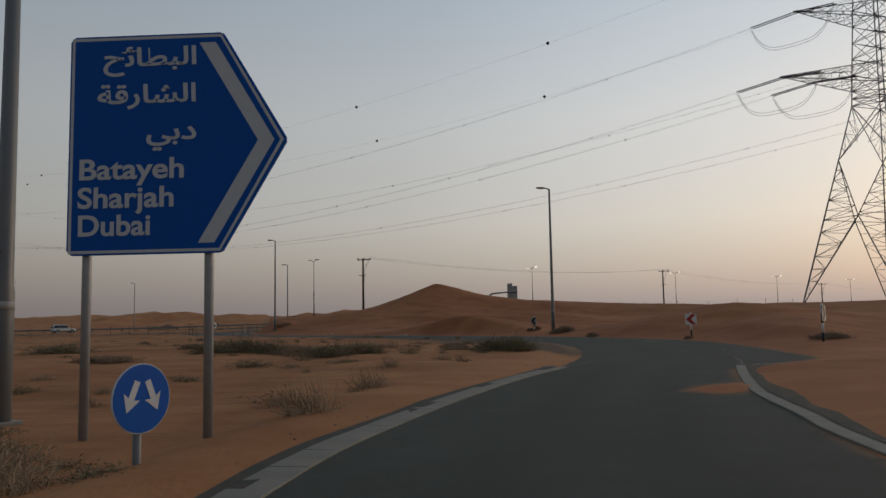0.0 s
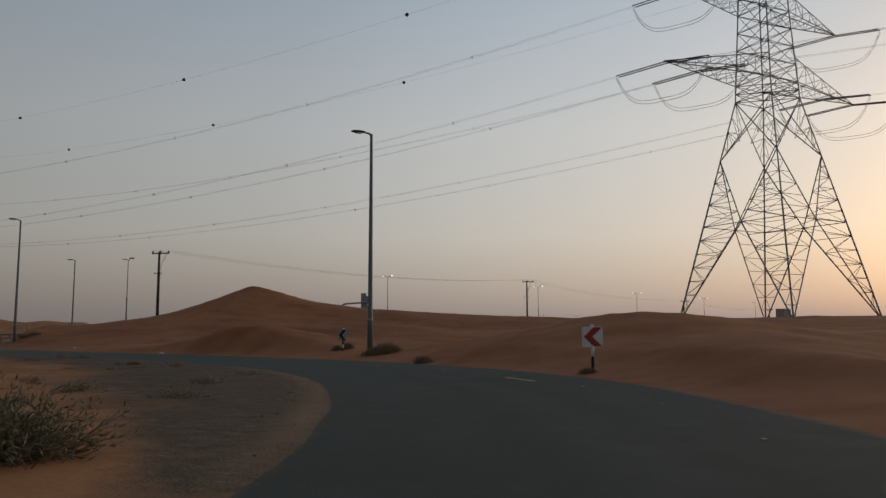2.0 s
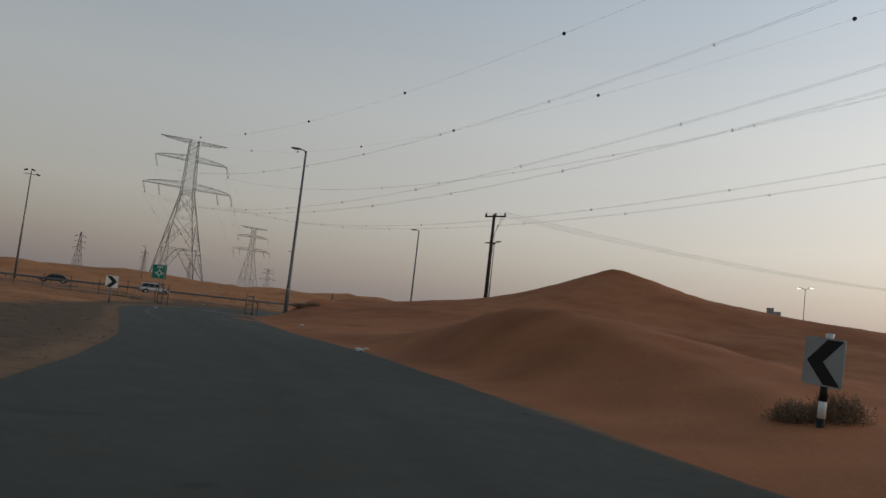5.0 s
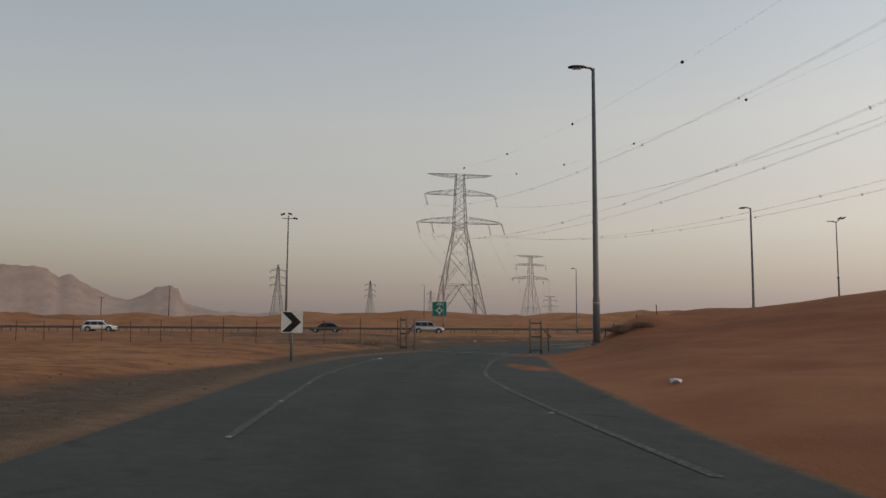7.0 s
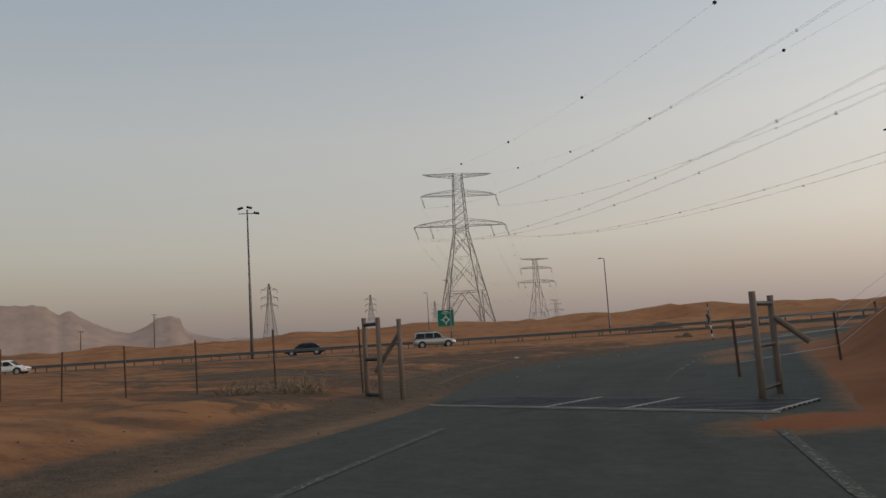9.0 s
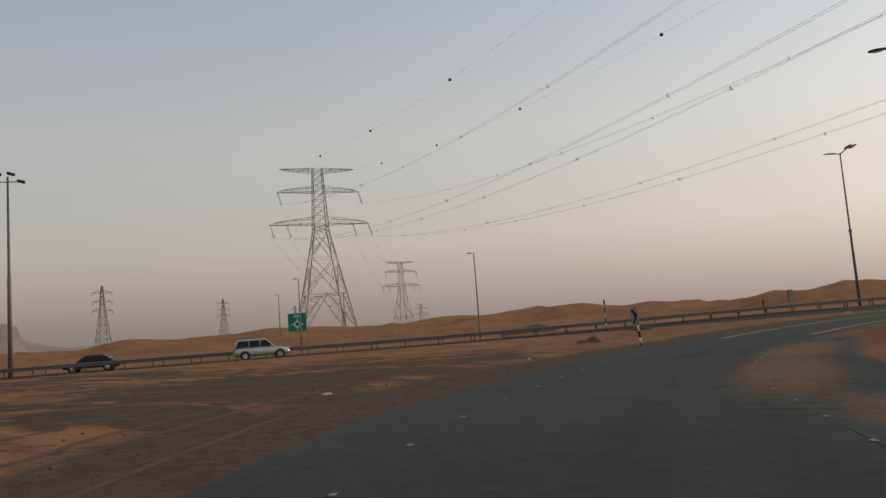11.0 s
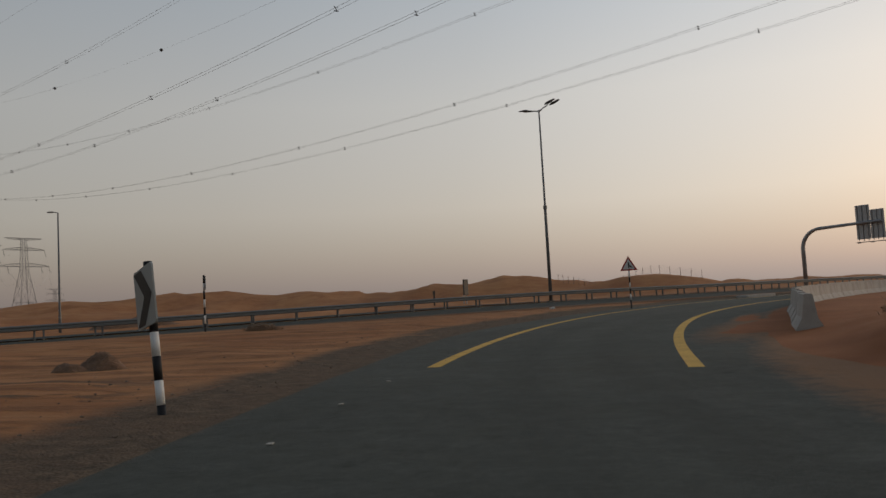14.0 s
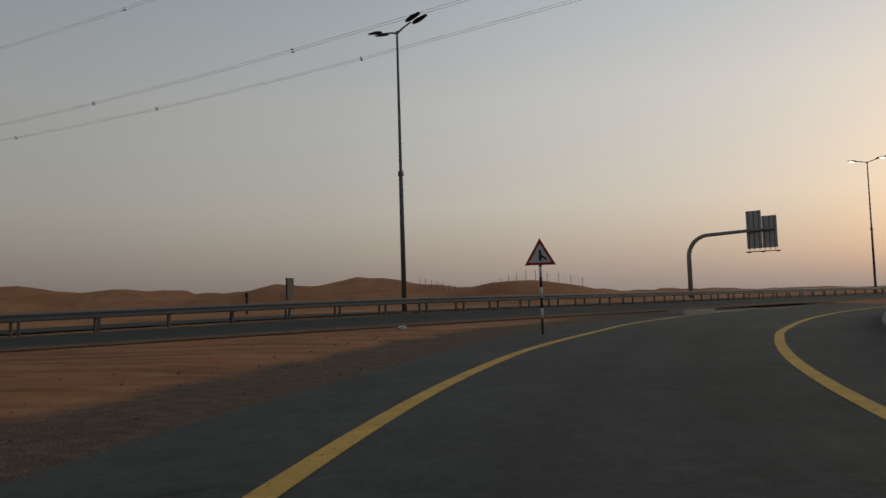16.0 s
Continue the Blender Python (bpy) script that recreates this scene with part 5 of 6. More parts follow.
def triangle_sign():
    root = thing("warning_sign", (-29.2, 177.8, ground_at(-29.2, 177.8) + 0.22), "red-bordered triangular merge warning sign on a striped post", "road sign", "", -8)
    striped_post(root, 2.6, 0.045, 8, z0=-0.6)
    def tri(s, z0): return [(-s / 2, z0), (s / 2, z0), (0, z0 + s * 0.866)]
    for s, z0, y, mt, nm, lb in ((0.98, 2.0, -0.06, RED, "board", "red border"), (0.70, 2.08, -0.068, WHITE, "face", "white face")):
        bm = bmesh.new()
        plate(bm, tri(s, z0), 0.012, y)
        b = part(nm, bm, mt, root, lb)
    bm = bmesh.new()
    plate(bm, [(-0.035, 2.13), (0.035, 2.13), (0.035, 2.48), (-0.035, 2.48)], 0.004, -0.077)
    part("symbol_stem", bm, BLACK, b)
    bm = bmesh.new()
    plate(bm, [(0.04, 2.24), (0.20, 2.14), (0.20, 2.22), (0.04, 2.33)], 0.004, -0.077)
    part("symbol_branch", bm, BLACK, b)


triangle_sign()


def cantilever():
    a, b = Vector((14.9, 271.5, ground_at(14.9, 271.5))), Vector((23.5, 262.6, 0))
    turn = math.degrees(math.atan2(b.y - a.y, b.x - a.x))
    root = thing("overhead_sign", a, "grey curved mast carrying an overhead sign seen from behind", "road sign", "", turn)
    L, h = 13.0, 9.7
    pts = [(0, 0, -0.5), (0, 0, h - 3.2)] + [(3.2 * (1 - math.cos(t)), 0, h - 3.2 + 3.2 * math.sin(t)) for t in np.linspace(0.15, math.pi / 2, 8)] + [(L, 0, h + 0.25)]
    bm = bmesh.new()
    tube(bm, pts, [0.36] * 2 + list(np.linspace(0.35, 0.28, 8)) + [0.22], 12)
    part("mast", bm, STEEL, root, "", True)
    for x0, x1, z0, z1 in ((8.9, 11.1, h - 2.5, h + 3.1), (11.15, 13.3, h - 2.5, h + 2.2)):
        bm = bmesh.new()
        box(bm, (x1 - x0, 0.12, z1 - z0), ((x0 + x1) / 2, 0.5, (z0 + z1) / 2), 0.02)
        panel = part("panel", bm, SIGN_BACK, root, "bare metal back of a sign panel")
        for x in np.linspace(x0 + 0.35, x1 - 0.35, 3):
            bm = bmesh.new()
            box(bm, (0.07, 0.10, z1 - z0 + 0.3), (x, 0.39, (z0 + z1) / 2 - 0.15))
            part("stiffener", bm, POLE_PAINT, panel)
    bm = bmesh.new()
    box(bm, (5.0, 0.12, 0.12), (11.0, 0.9, h - 2.95))
    part("lamp_bar", bm, DARK, root)
    for x in (9.0, 11.0, 13.2):
        bm = bmesh.new()
        box(bm, (0.5, 0.35, 0.2), (x, 1.0, h - 3.0), 0.03)
        part("sign_lamp", bm, DARK, root)


cantilever()


def green_sign():
    root = thing("roundabout_sign", (-135, 232, ground_at(-135, 232) - 0.2), "green road sign with a white roundabout symbol", "road sign", "", 33)
    k = 0.8
    z = (6.0 - root.matrix_basis.translation.z) / k
    root.matrix_basis = root.matrix_basis @ Matrix.Diagonal((k, k, k, 1))
    bm = bmesh.new()
    box(bm, (4.6, 0.1, 4.6), (0, 0, z), 0.03)
    p = part("panel", bm, GREEN, root)
    bm = bmesh.new()
    for k in range(24):
        a, b = 2 * math.pi * k / 24, 2 * math.pi * (k + 1) / 24
        vs = [bm.verts.new((r * math.cos(t), -0.054, z - 0.5 + r * math.sin(t))) for r, t in ((0.55, a), (0.85, a), (0.85, b), (0.55, b))]
        bm.faces.new(vs)
    part("ring_symbol", bm, WHITE, p)
    for k in range(4):
        a = math.pi / 2 * k
        bm = bmesh.new()
        plate(bm, [(math.cos(a) * r - math.sin(a) * w, z - 0.5 + math.sin(a) * r + math.cos(a) * w) for r, w in ((0.8, -0.13), (1.5, -0.13), (1.5, 0.13), (0.8, 0.13))], 0.004, -0.054)
        part("road_symbol", bm, WHITE, p)
    for zz, w in ((z + 1.75, 1.6), (z + 1.3, 2.2)):
        bm = bmesh.new()
        plate(bm, [(-w / 2, zz), (w / 2, zz), (w / 2, zz + 0.2), (-w / 2, zz + 0.2)], 0.004, -0.054)
        part("writing_bar", bm, WHITE, p)
    for x in (-1.6, 1.6):
        bm = bmesh.new()
        tube(bm, [(x, 0.12, -0.5), (x, 0.12, z + 1.8)], 0.09, 8)
        part("post", bm, STEEL, root)


green_sign()


def edge_sign(at, turn, w, h, z, label):
    root = thing("roadside_sign", at, label, "road sign", "", turn)
    bm = bmesh.new()
    box(bm, (w, 0.14, h), (0, 0, z), 0.02)
    part("panel", bm, DARK, root)
    for x in (-w * 0.3, w * 0.3):
        bm = bmesh.new()
        tube(bm, [(x, 0.1, -0.4), (x, 0.1, z)], 0.05, 8)
        part("post", bm, STEEL, root)


edge_sign((-40.5, 212.2, ground_at(-40.5, 212.2)), 65, 0.95, 1.6, 1.75, "dark sign panel beyond the highway seen from its edge")


def plain_post(x, y, h):
    root = thing("marker_post", (x, y, ground_at(x, y)), "short dark square post beyond the highway", "marker post", "dark posts")
    bm = bmesh.new()
    box(bm, (0.16, 0.16, h + 0.4), (0, 0, h / 2 - 0.2), 0.02)
    part("post", bm, DARK, root)
    bm = bmesh.new()
    box(bm, (0.26, 0.06, 0.30), (0, -0.11, h - 0.2), 0.01)
    part("plate", bm, DARK, root)


plain_post(-44.0, 214.6, 1.7)


# ---------------------------------------------------------------- guard rail
def w_beam(length, face):
    """One length of a two-waved steel beam along x, facing -y, or +y if face is -1."""
    prof = [(0.0, 0.155), (-0.035, 0.14), (-0.08, 0.115), (-0.08, 0.065), (-0.02, 0.03), (-0.02, -0.03), (-0.08, -0.065), (-0.08, -0.115), (-0.035, -0.14), (0.0, -0.155)]
    loop = prof + [(y + 0.008, z * 0.985) for y, z in prof[::-1]]
    bm = bmesh.new()
    a = [bm.verts.new((-length / 2, y * face, z)) for y, z in loop]
    b = [bm.verts.new((length / 2, y * face, z)) for y, z in loop]
    n = len(loop)
    for k in range(n):
        bm.faces.new((a[k], b[k], b[(k + 1) % n], a[(k + 1) % n]))
    bmesh.ops.recalc_face_normals(bm, faces=bm.faces[:])
    if sum(f.normal.y * face for f in bm.faces if abs(f.calc_center_median().y) > 0.075) > 0:
        bmesh.ops.reverse_faces(bm, faces=bm.faces[:])
    m = bpy.data.meshes.new("rail_beam")
    bm.to_mesh(m)
    bm.free()
    m.materials.append(RAIL_STEEL)
    return m


def rail_post(face):
    bm = bmesh.new()
    for s in (-1, 1):
        box(bm, (0.08, 0.012, 1.0), (0, s * 0.05, 0.30))
    box(bm, (0.012, 0.09, 1.0), (0, 0, 0.30))
    box(bm, (0.10, 0.10, 0.30), (0, -0.12 * face, 0.62), 0.01)
    m = bpy.data.meshes.new("rail_post")
    bm.to_mesh(m)
    bm.free()
    m.materials.append(RAIL_STEEL)
    return m


def guard_rail(line, label, face):
    root = thing("guard_rail", (0, 0, 0), label, "guard rail", "guard rails of the median")
    step = 3.0
    total = np.linalg.norm(np.diff(line, axis=0), axis=1).sum()
    pts = even(line, int(total / step) + 1)
    beam, post = w_beam(step + 0.003, face), rail_post(face)
    for a, b in zip(pts, pts[1:]):
        turn = math.degrees(math.atan2(b[1] - a[1], b[0] - a[0]))
        c = (a + b) / 2
        ob = new("rail_beam", beam)
        z0, z1 = (float(highway_level(along_highway(*p), 1.3)) for p in (a, b))
        ob.matrix_basis = pose(c[0], c[1], (z0 + z1) / 2 + 0.64, 0, -math.degrees(math.atan2(z1 - z0, step)), turn) @ Matrix.Translation((0, -0.18 * face, 0))
        ob.parent = root
        ob = new("rail_post", post)
        ob.matrix_basis = pose(a[0], a[1], z0, 0, 0, turn)
        ob.parent = root
    return root


for off, face in ((1.3, 1), (0.0, -1)):
    rl = offset(median, off)
    keep = (rl[:, 0] > -330) & (rl[:, 0] < 215)
    guard_rail(rl[keep], "long galvanised steel guard rail along the highway median", face)


# ---------------------------------------------------------------- concrete barrier
def barrier_block(length):
    prof = [(-0.30, 0.0), (-0.30, 0.08), (-0.16, 0.33), (-0.09, 0.84), (-0.07, 0.86), (0.07, 0.86), (0.09, 0.84), (0.16, 0.33), (0.30, 0.08), (0.30, 0.0)]
    bm = bmesh.new()
    rings = []
    for y in np.linspace(-length / 2, length / 2, 5):
        rings.append([bm.verts.new((x, y, z)) for x, z in prof])
    n = len(prof)
    for a, b in zip(rings, rings[1:]):
        for k in range(n):
            bm.faces.new((a[k], a[(k + 1) % n], b[(k + 1) % n], b[k]))
    bm.faces.new(rings[0])
    bm.faces.new(rings[-1][::-1])
    bmesh.ops.recalc_face_normals(bm, faces=bm.faces[:])
    m = bpy.data.meshes.new("barrier_block")
    bm.to_mesh(m)
    bm.free()
    m.materials.append(CONCRETE)
    return m


def barrier(line):
    root = thing("concrete_barrier", (0, 0, 0), "weathered grey concrete barrier curving along the slip road", "barrier")
    total = np.linalg.norm(np.diff(line, axis=0), axis=1).sum()
    n = int(total / 3.0)
    pts = even(line, n + 1)
    mesh = barrier_block(total / n - 0.02)
    for a, b in zip(pts, pts[1:]):
        c = (a + b) / 2
        ob = new("barrier_block", mesh)
        ob.matrix_basis = pose(c[0], c[1], float(road_z(c[0], c[1])) - 0.02, 0, 0, math.degrees(math.atan2(b[1] - a[1], b[0] - a[0])) - 90)
        ob.parent = root


barrier(spline([(-29.7, 149.6), (-29.1, 151.6), (-27.6, 156), (-24.9, 164), (-21.4, 171.4), (-15.2, 181.2), (-7.6, 190.2), (2, 200)]))


def nose_block():
    bm = bmesh.new()
    box(bm, (0.30, 0.80, 0.42), (0, 0, 0.05), 0.05)
    m = bpy.data.meshes.new("kerb_block")
    bm.to_mesh(m)
    bm.free()
    m.materials.append(CONCRETE)
    return m


def island_nose():
    """The short row of pale blocks where slip road and highway part."""
    root = thing("kerb_island", (0, 0, 0), "row of pale concrete kerb blocks at the gore", "kerb", kind="structure")
    mesh = nose_block()
    pts = even(spline([(-18.3, 195.2), (-18.0, 194.8), (-17.3, 195.3), (-14.7, 197.7)], 0.2), 7)
    for a, b in zip(pts, pts[1:]):
        ob = new("kerb_block", mesh)
        c = (a + b) / 2
        ob.matrix_basis = pose(c[0], c[1], 0.30, 0, 0, math.degrees(math.atan2(b[1] - a[1], b[0] - a[0])) - 90)
        ob.parent = root


island_nose()
painted("marking_gore_one", spline([(-14.0, 198.9), (-11.9, 201.3), (-8.6, 204.6)], 0.6), 0.30, PALE, "white gore line between slip road and highway", 0.012, 0, road_z)
painted("marking_gore_two", spline([(-13.6, 200.6), (-11.6, 203.6), (-8.2, 206.8)], 0.6), 0.30, PALE, "white gore line between slip road and highway", 0.012, 0, road_z)


# ---------------------------------------------------------------- gate, cattle grid and fence
def gate_frame(at, posts, h, foot, head, label):
    """A frame of timber posts that ends a fence: two with rungs, and a brace from foot to head. posts: offsets and heights."""
    root = thing("gate_frame", at, label, "gate", "fence ends")
    for x, y, hh in posts:
        bm = bmesh.new()
        tube(bm, [(x, y, -0.5), (x, y, hh)], [0.055, 0.048], 8)
        part("post", bm, GATE_WOOD, root, "", True)
    (ax, ay, _), (bx, by, _) = posts[:2]
    for z in (0.12, h * 0.5, h - 0.12):
        bm = bmesh.new()
        bar(bm, (ax, ay, z), (bx, by, z), 0.035, 8)
        part("rung", bm, DARK, root)
    bm = bmesh.new()
    bar(bm, foot, head, 0.045, 8)
    part("brace", bm, GATE_WOOD, root)
    return root


gate_frame((-33.04, 101.95, 0.03), ((0, 0, 1.62), (0.57, -0.2, 1.6), (0.89, 0.05, 1.55)), 1.6, (0.35, -0.1, 0.55), (0.87, 0.04, 1.25), "weathered timber end frame of a wire fence")
gate_frame((-25.52, 102.18, 0.03), ((0, 0, 1.5), (-0.05, 1.0, 1.45)), 1.45, (0.42, 1.1, 0.72), (-0.02, 1.0, 1.12), "weathered timber end frame of a wire fence")


def cattle_grid():
    root = thing("cattle_grid", (-27.75, 101.7, 0.016), "dark steel cattle grid set across the road between pale joints", "cattle grid", "", -6)
    for k in range(9):
        bm = bmesh.new()
        box(bm, (5.9, 0.075, 0.02), (0, -0.66 + 0.165 * k, 0.0), 0.006)
        part("grid_bar", bm, DARK, root)
    for x in (-0.55, 0.85, 2.9):
        bm = bmesh.new()
        box(bm, (0.055, 1.5, 0.024), (x, 0, 0))
        part("grid_beam", bm, CONCRETE, root, "pale concrete joint")
    bm = bmesh.new()
    box(bm, (6.0, 0.045, 0.024), (0, -0.80, 0))
    part("grid_edge", bm, CONCRETE, root, "pale concrete edge")


cattle_grid()


def fence(pts, h, label, gap=4.2, wires=(0.35, 0.75, 1.15), r=0.03):
    """A wire fence: thin posts and wires along points."""
    root = thing("wire_fence", (0, 0, 0), label, "fence")
    line = even(spline(pts, 2.0), max(3, int(np.linalg.norm(np.diff(np.array(pts, float), axis=0), axis=1).sum() / gap)))
    tops = []
    rnd = random.Random(7)
    for x, y in line:
        z = ground_at(x, y)
        k = Vector((rnd.uniform(-0.05, 0.05), rnd.uniform(-0.05, 0.05), h * rnd.uniform(0.93, 1.06)))
        part_bars("post", [((x, y, z - 0.3), (x + k.x, y + k.y, z + k.z))], r, RUST, root, sides=6)
        tops.append(Vector((x, y, z)))
    for w in wires:
        part_bars("wire", [(a + Vector((0, 0, w)), b + Vector((0, 0, w))) for a, b in zip(tops, tops[1:])], 0.006, STEEL, root, sides=3)
    return root


fence([(-33.6, 102.4), (-38, 101.5), (-46, 99.5), (-60, 95), (-85, 84), (-120, 66)], 1.35, "thin rusty posts of a wire fence on the flat sand", 2.2, r=0.022)
fence([(-27.4, 106.9), (-26.6, 111), (-25.5, 116)], 1.2, "thin rusty posts of a wire fence beside a dune", 3.0)
fence([(4, 131), (20, 131), (40, 133), (62, 140)], 1.25, "thin rusty posts of a wire fence over the dunes", 5.0)
fence([(-26, 290), (-20, 280), (-13, 268), (-9, 265), (-4.5, 263)], 1.5, "tall thin fence posts with wire mesh on a far dune", 1.55, tuple(0.2 * k for k in range(1, 8)), 0.035)


# ---------------------------------------------------------------- shrubs
def shrub_mesh(name, n, size, flat, material, seed, leaves=5, spread=0.30):
    """A rounded clump of thin bent twigs with tiny leaf blades."""
    r = random.Random(seed)
    verts, faces = [], []
    lobes = [(r.uniform(0, 2 * math.pi), r.uniform(0.75, 1.15)) for _ in range(7)]
    for _ in range(n):
        a, e = r.uniform(0, 2 * math.pi), math.asin(r.uniform(0.05, 1.0))
        lump = sum(k * max(0, math.cos(a - b)) ** 3 for b, k in lobes) / 2.2
        ln = size * (0.62 + 0.38 * min(1.2, lump)) * r.uniform(0.55, 1.0) ** 0.6
        d = Vector((math.cos(a) * math.cos(e), math.sin(a) * math.cos(e), math.sin(e) * flat))
        base = Vector((r.gauss(0, spread) * size, r.gauss(0, spread) * size, -0.04))
        side = d.cross(Vector((r.gauss(0, 1), r.gauss(0, 1), r.gauss(0, 1)))).normalized()
        bend = Vector((r.gauss(0, 0.08), r.gauss(0, 0.08), r.gauss(0.05, 0.06))) * size
        p0, p1, p2 = base, base + d * ln * 0.55 + bend, base + d * ln
        w = 0.0035 + 0.0035 * size
        k = len(verts)
        verts += [p0 - side * w, p0 + side * w, p1 + side * w * 0.8, p1 - side * w * 0.8, p2]
        faces += [(k, k + 1, k + 2, k + 3), (k + 3, k + 2, k + 4)]
        for _ in range(leaves):
            t = r.uniform(0.15, 1.0)
            c = p1.lerp(p2, t)
            u = (d * 0.6 + Vector((r.gauss(0, 1), r.gauss(0, 1), r.gauss(0, 0.9))) * 0.6).normalized() * r.uniform(0.04, 0.10) * (0.6 + 0.4 * size)
            v = u.cross(Vector((r.gauss(0, 1), r.gauss(0, 1), r.gauss(0, 1)))).normalized() * 0.007 * (0.6 + 0.5 * size)
            k = len(verts)
            verts += [c, c + u * 0.5 + v, c + u, c + u * 0.5 - v]
            faces.append((k, k + 1, k + 2, k + 3))
    m = bpy.data.meshes.new(name)
    m.from_pydata(verts, [], faces)
    m.materials.append(material)
    return m


BUSH = [shrub_mesh("shrub", 900, 0.75, 0.85, SHRUB, 1), shrub_mesh("shrub", 950, 0.72, 0.72, SHRUB_DRY, 2, 8), shrub_mesh("tuft", 130, 0.35, 0.9, SHRUB_DRY, 3, 3),
        shrub_mesh("tuft", 160, 0.4, 0.7, SHRUB, 4, 4), shrub_mesh("grass_tuft", 220, 0.5, 1.5, DRY_GRASS, 5, 1, 0.35)]
BUSH_LABELS = ("low grey-green desert shrub on sand", "dry brown desert shrub on sand", "small dry tuft on sand", "small grey-green tuft on sand", "thin clump of pale dry grass on sand")


def shrub(x, y, kind, sx, sz, turn=0.0):
    ob = new(("shrub", "shrub", "tuft", "tuft", "grass_tuft")[kind], BUSH[kind])
    ob.matrix_basis = pose(x, y, ground_at(x, y) - 0.02, 0, 0, turn) @ Matrix.Diagonal((sx, sx, sz, 1))
    return tagged(ob, BUSH_LABELS[kind], "grass" if kind == 4 else "shrub", "desert shrubs")


for x, y, k, sx, sz in ((2.5, 29.4, 0, 1.15, 1.25), (1.7, 29.7, 0, 0.9, 1.05), (-4.2, 27.3, 0, 1.2, 1.0), (-3.0, 28.6, 0, 1.1, 0.9), (-8, 31.5, 0, 1.4, 1.3), (-9.4, 32.0, 0, 1.2, 1.0), (-6.9, 31.2, 0, 1.2, 0.95), (-5.6, 29.8, 1, 1.2, 0.9),
                         (-16.4, 33.4, 0, 1.6, 0.9), (-11.4, 26.2, 1, 1.5, 0.7), (-5.5, 22.3, 3, 1.7, 1.2), (-1.4, 15.0, 4, 0.9, 0.8), (-1.9, 11.0, 4, 1.0, 0.9), (-2.6, 13.0, 2, 1.6, 1.2), (9.15, 60.1, 1, 1.0, 1.3),
                         (8.6, 59.9, 1, 0.8, 1.0), (10.1, 53.9, 1, 0.55, 0.8), (7.4, 63.7, 1, 0.5, 0.9), (6.9, 63.6, 1, 0.4, 0.7), (15.6, 32.0, 1, 1.0, 0.7), (13.5, 43.8, 1, 0.36, 0.5),
                         (-21.2, 102.5, 1, 0.9, 0.8), (-20.5, 103.0, 1, 0.7, 0.6), (-29.9, 143.9, 1, 0.8, 0.9), (-30.2, 142.6, 1, 0.6, 0.7), (-29.5, 145.2, 1, 0.7, 0.8), (-46.3, 163.3, 1, 0.9, 0.8), (-34.6, 101.6, 4, 1.6, 0.8), (-35.9, 101.0, 4, 1.4, 0.6), (-35.2, 102.0, 4, 1.2, 0.6)):
    shrub(x, y, k, sx, sz, (x * 57) % 360)
for x, y, k, sx, sz in ((-3.5, 6.5, 4, 0.9, 0.6), (-4.0, 6.9, 4, 1.1, 0.7), (-4.6, 7.3, 4, 1.2, 0.7), (-5.2, 8.0, 4, 1.1, 0.7), (-3.0, 6.9, 3, 0.9, 0.6), (-4.9, 8.6, 3, 1.2, 0.8), (-5.8, 8.6, 3, 1.3, 0.8), (-3.7, 7.6, 3, 0.8, 0.5), (-4.3, 7.9, 2, 1.0, 0.7)):
    shrub(x, y, k, sx, sz, (x * 57) % 360)
rnd = random.Random(12)
for _ in range(170):
    x, y = rnd.uniform(-28, 4), rnd.uniform(8, 62)
    if x < np.interp(y, [p[1] for p in LEFT_A], [p[0] for p in LEFT_A]) - 1.5:
        k = rnd.choice((2, 2, 3, 4, 4, 1 if y > 28 else 2))
        f = 0.6 if k in (1, 4) else 1.0
        shrub(x, y, k, rnd.uniform(0.5, 1.4) * f, rnd.uniform(0.45, 1.1) * f, rnd.uniform(0, 360))


for _ in range(60):
    shrub(rnd.uniform(-9, 1.5), rnd.uniform(28.5, 38), rnd.choice((4, 4, 2, 3)), rnd.uniform(0.5, 1.0), rnd.uniform(0.4, 0.8), rnd.uniform(0, 360))


# ---------------------------------------------------------------- distance
def mountain(pts, depth, label):
    """A far rocky range: az in degrees and height by slope, at a distance."""
    bm = bmesh.new()
    r = random.Random(len(pts))
    az = np.arange(pts[0][0], pts[-1][0], 0.25)
    hs = np.interp(az, [p[0] for p in pts], [p[1] for p in pts])
    rows = []
    for f in (0.0, 0.35, 0.7, 0.9, 1.0):
        row = []
        for a, h in zip(az, hs):
            d = depth * (0.86 + 0.14 * f) + r.uniform(-8, 8)
            z = max(0, h * depth * (f + (r.uniform(-0.012, 0.012) if 0 < f else 0)))
            row.append(bm.verts.new((d * math.sin(radians(a)), 100 + d * math.cos(radians(a)), z)))
        rows.append(row)
    for a, b in zip(rows, rows[1:]):
        for k in range(len(a) - 1):
            bm.faces.new((a[k], a[k + 1], b[k + 1], b[k]))
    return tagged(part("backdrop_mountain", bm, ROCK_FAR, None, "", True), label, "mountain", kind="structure")


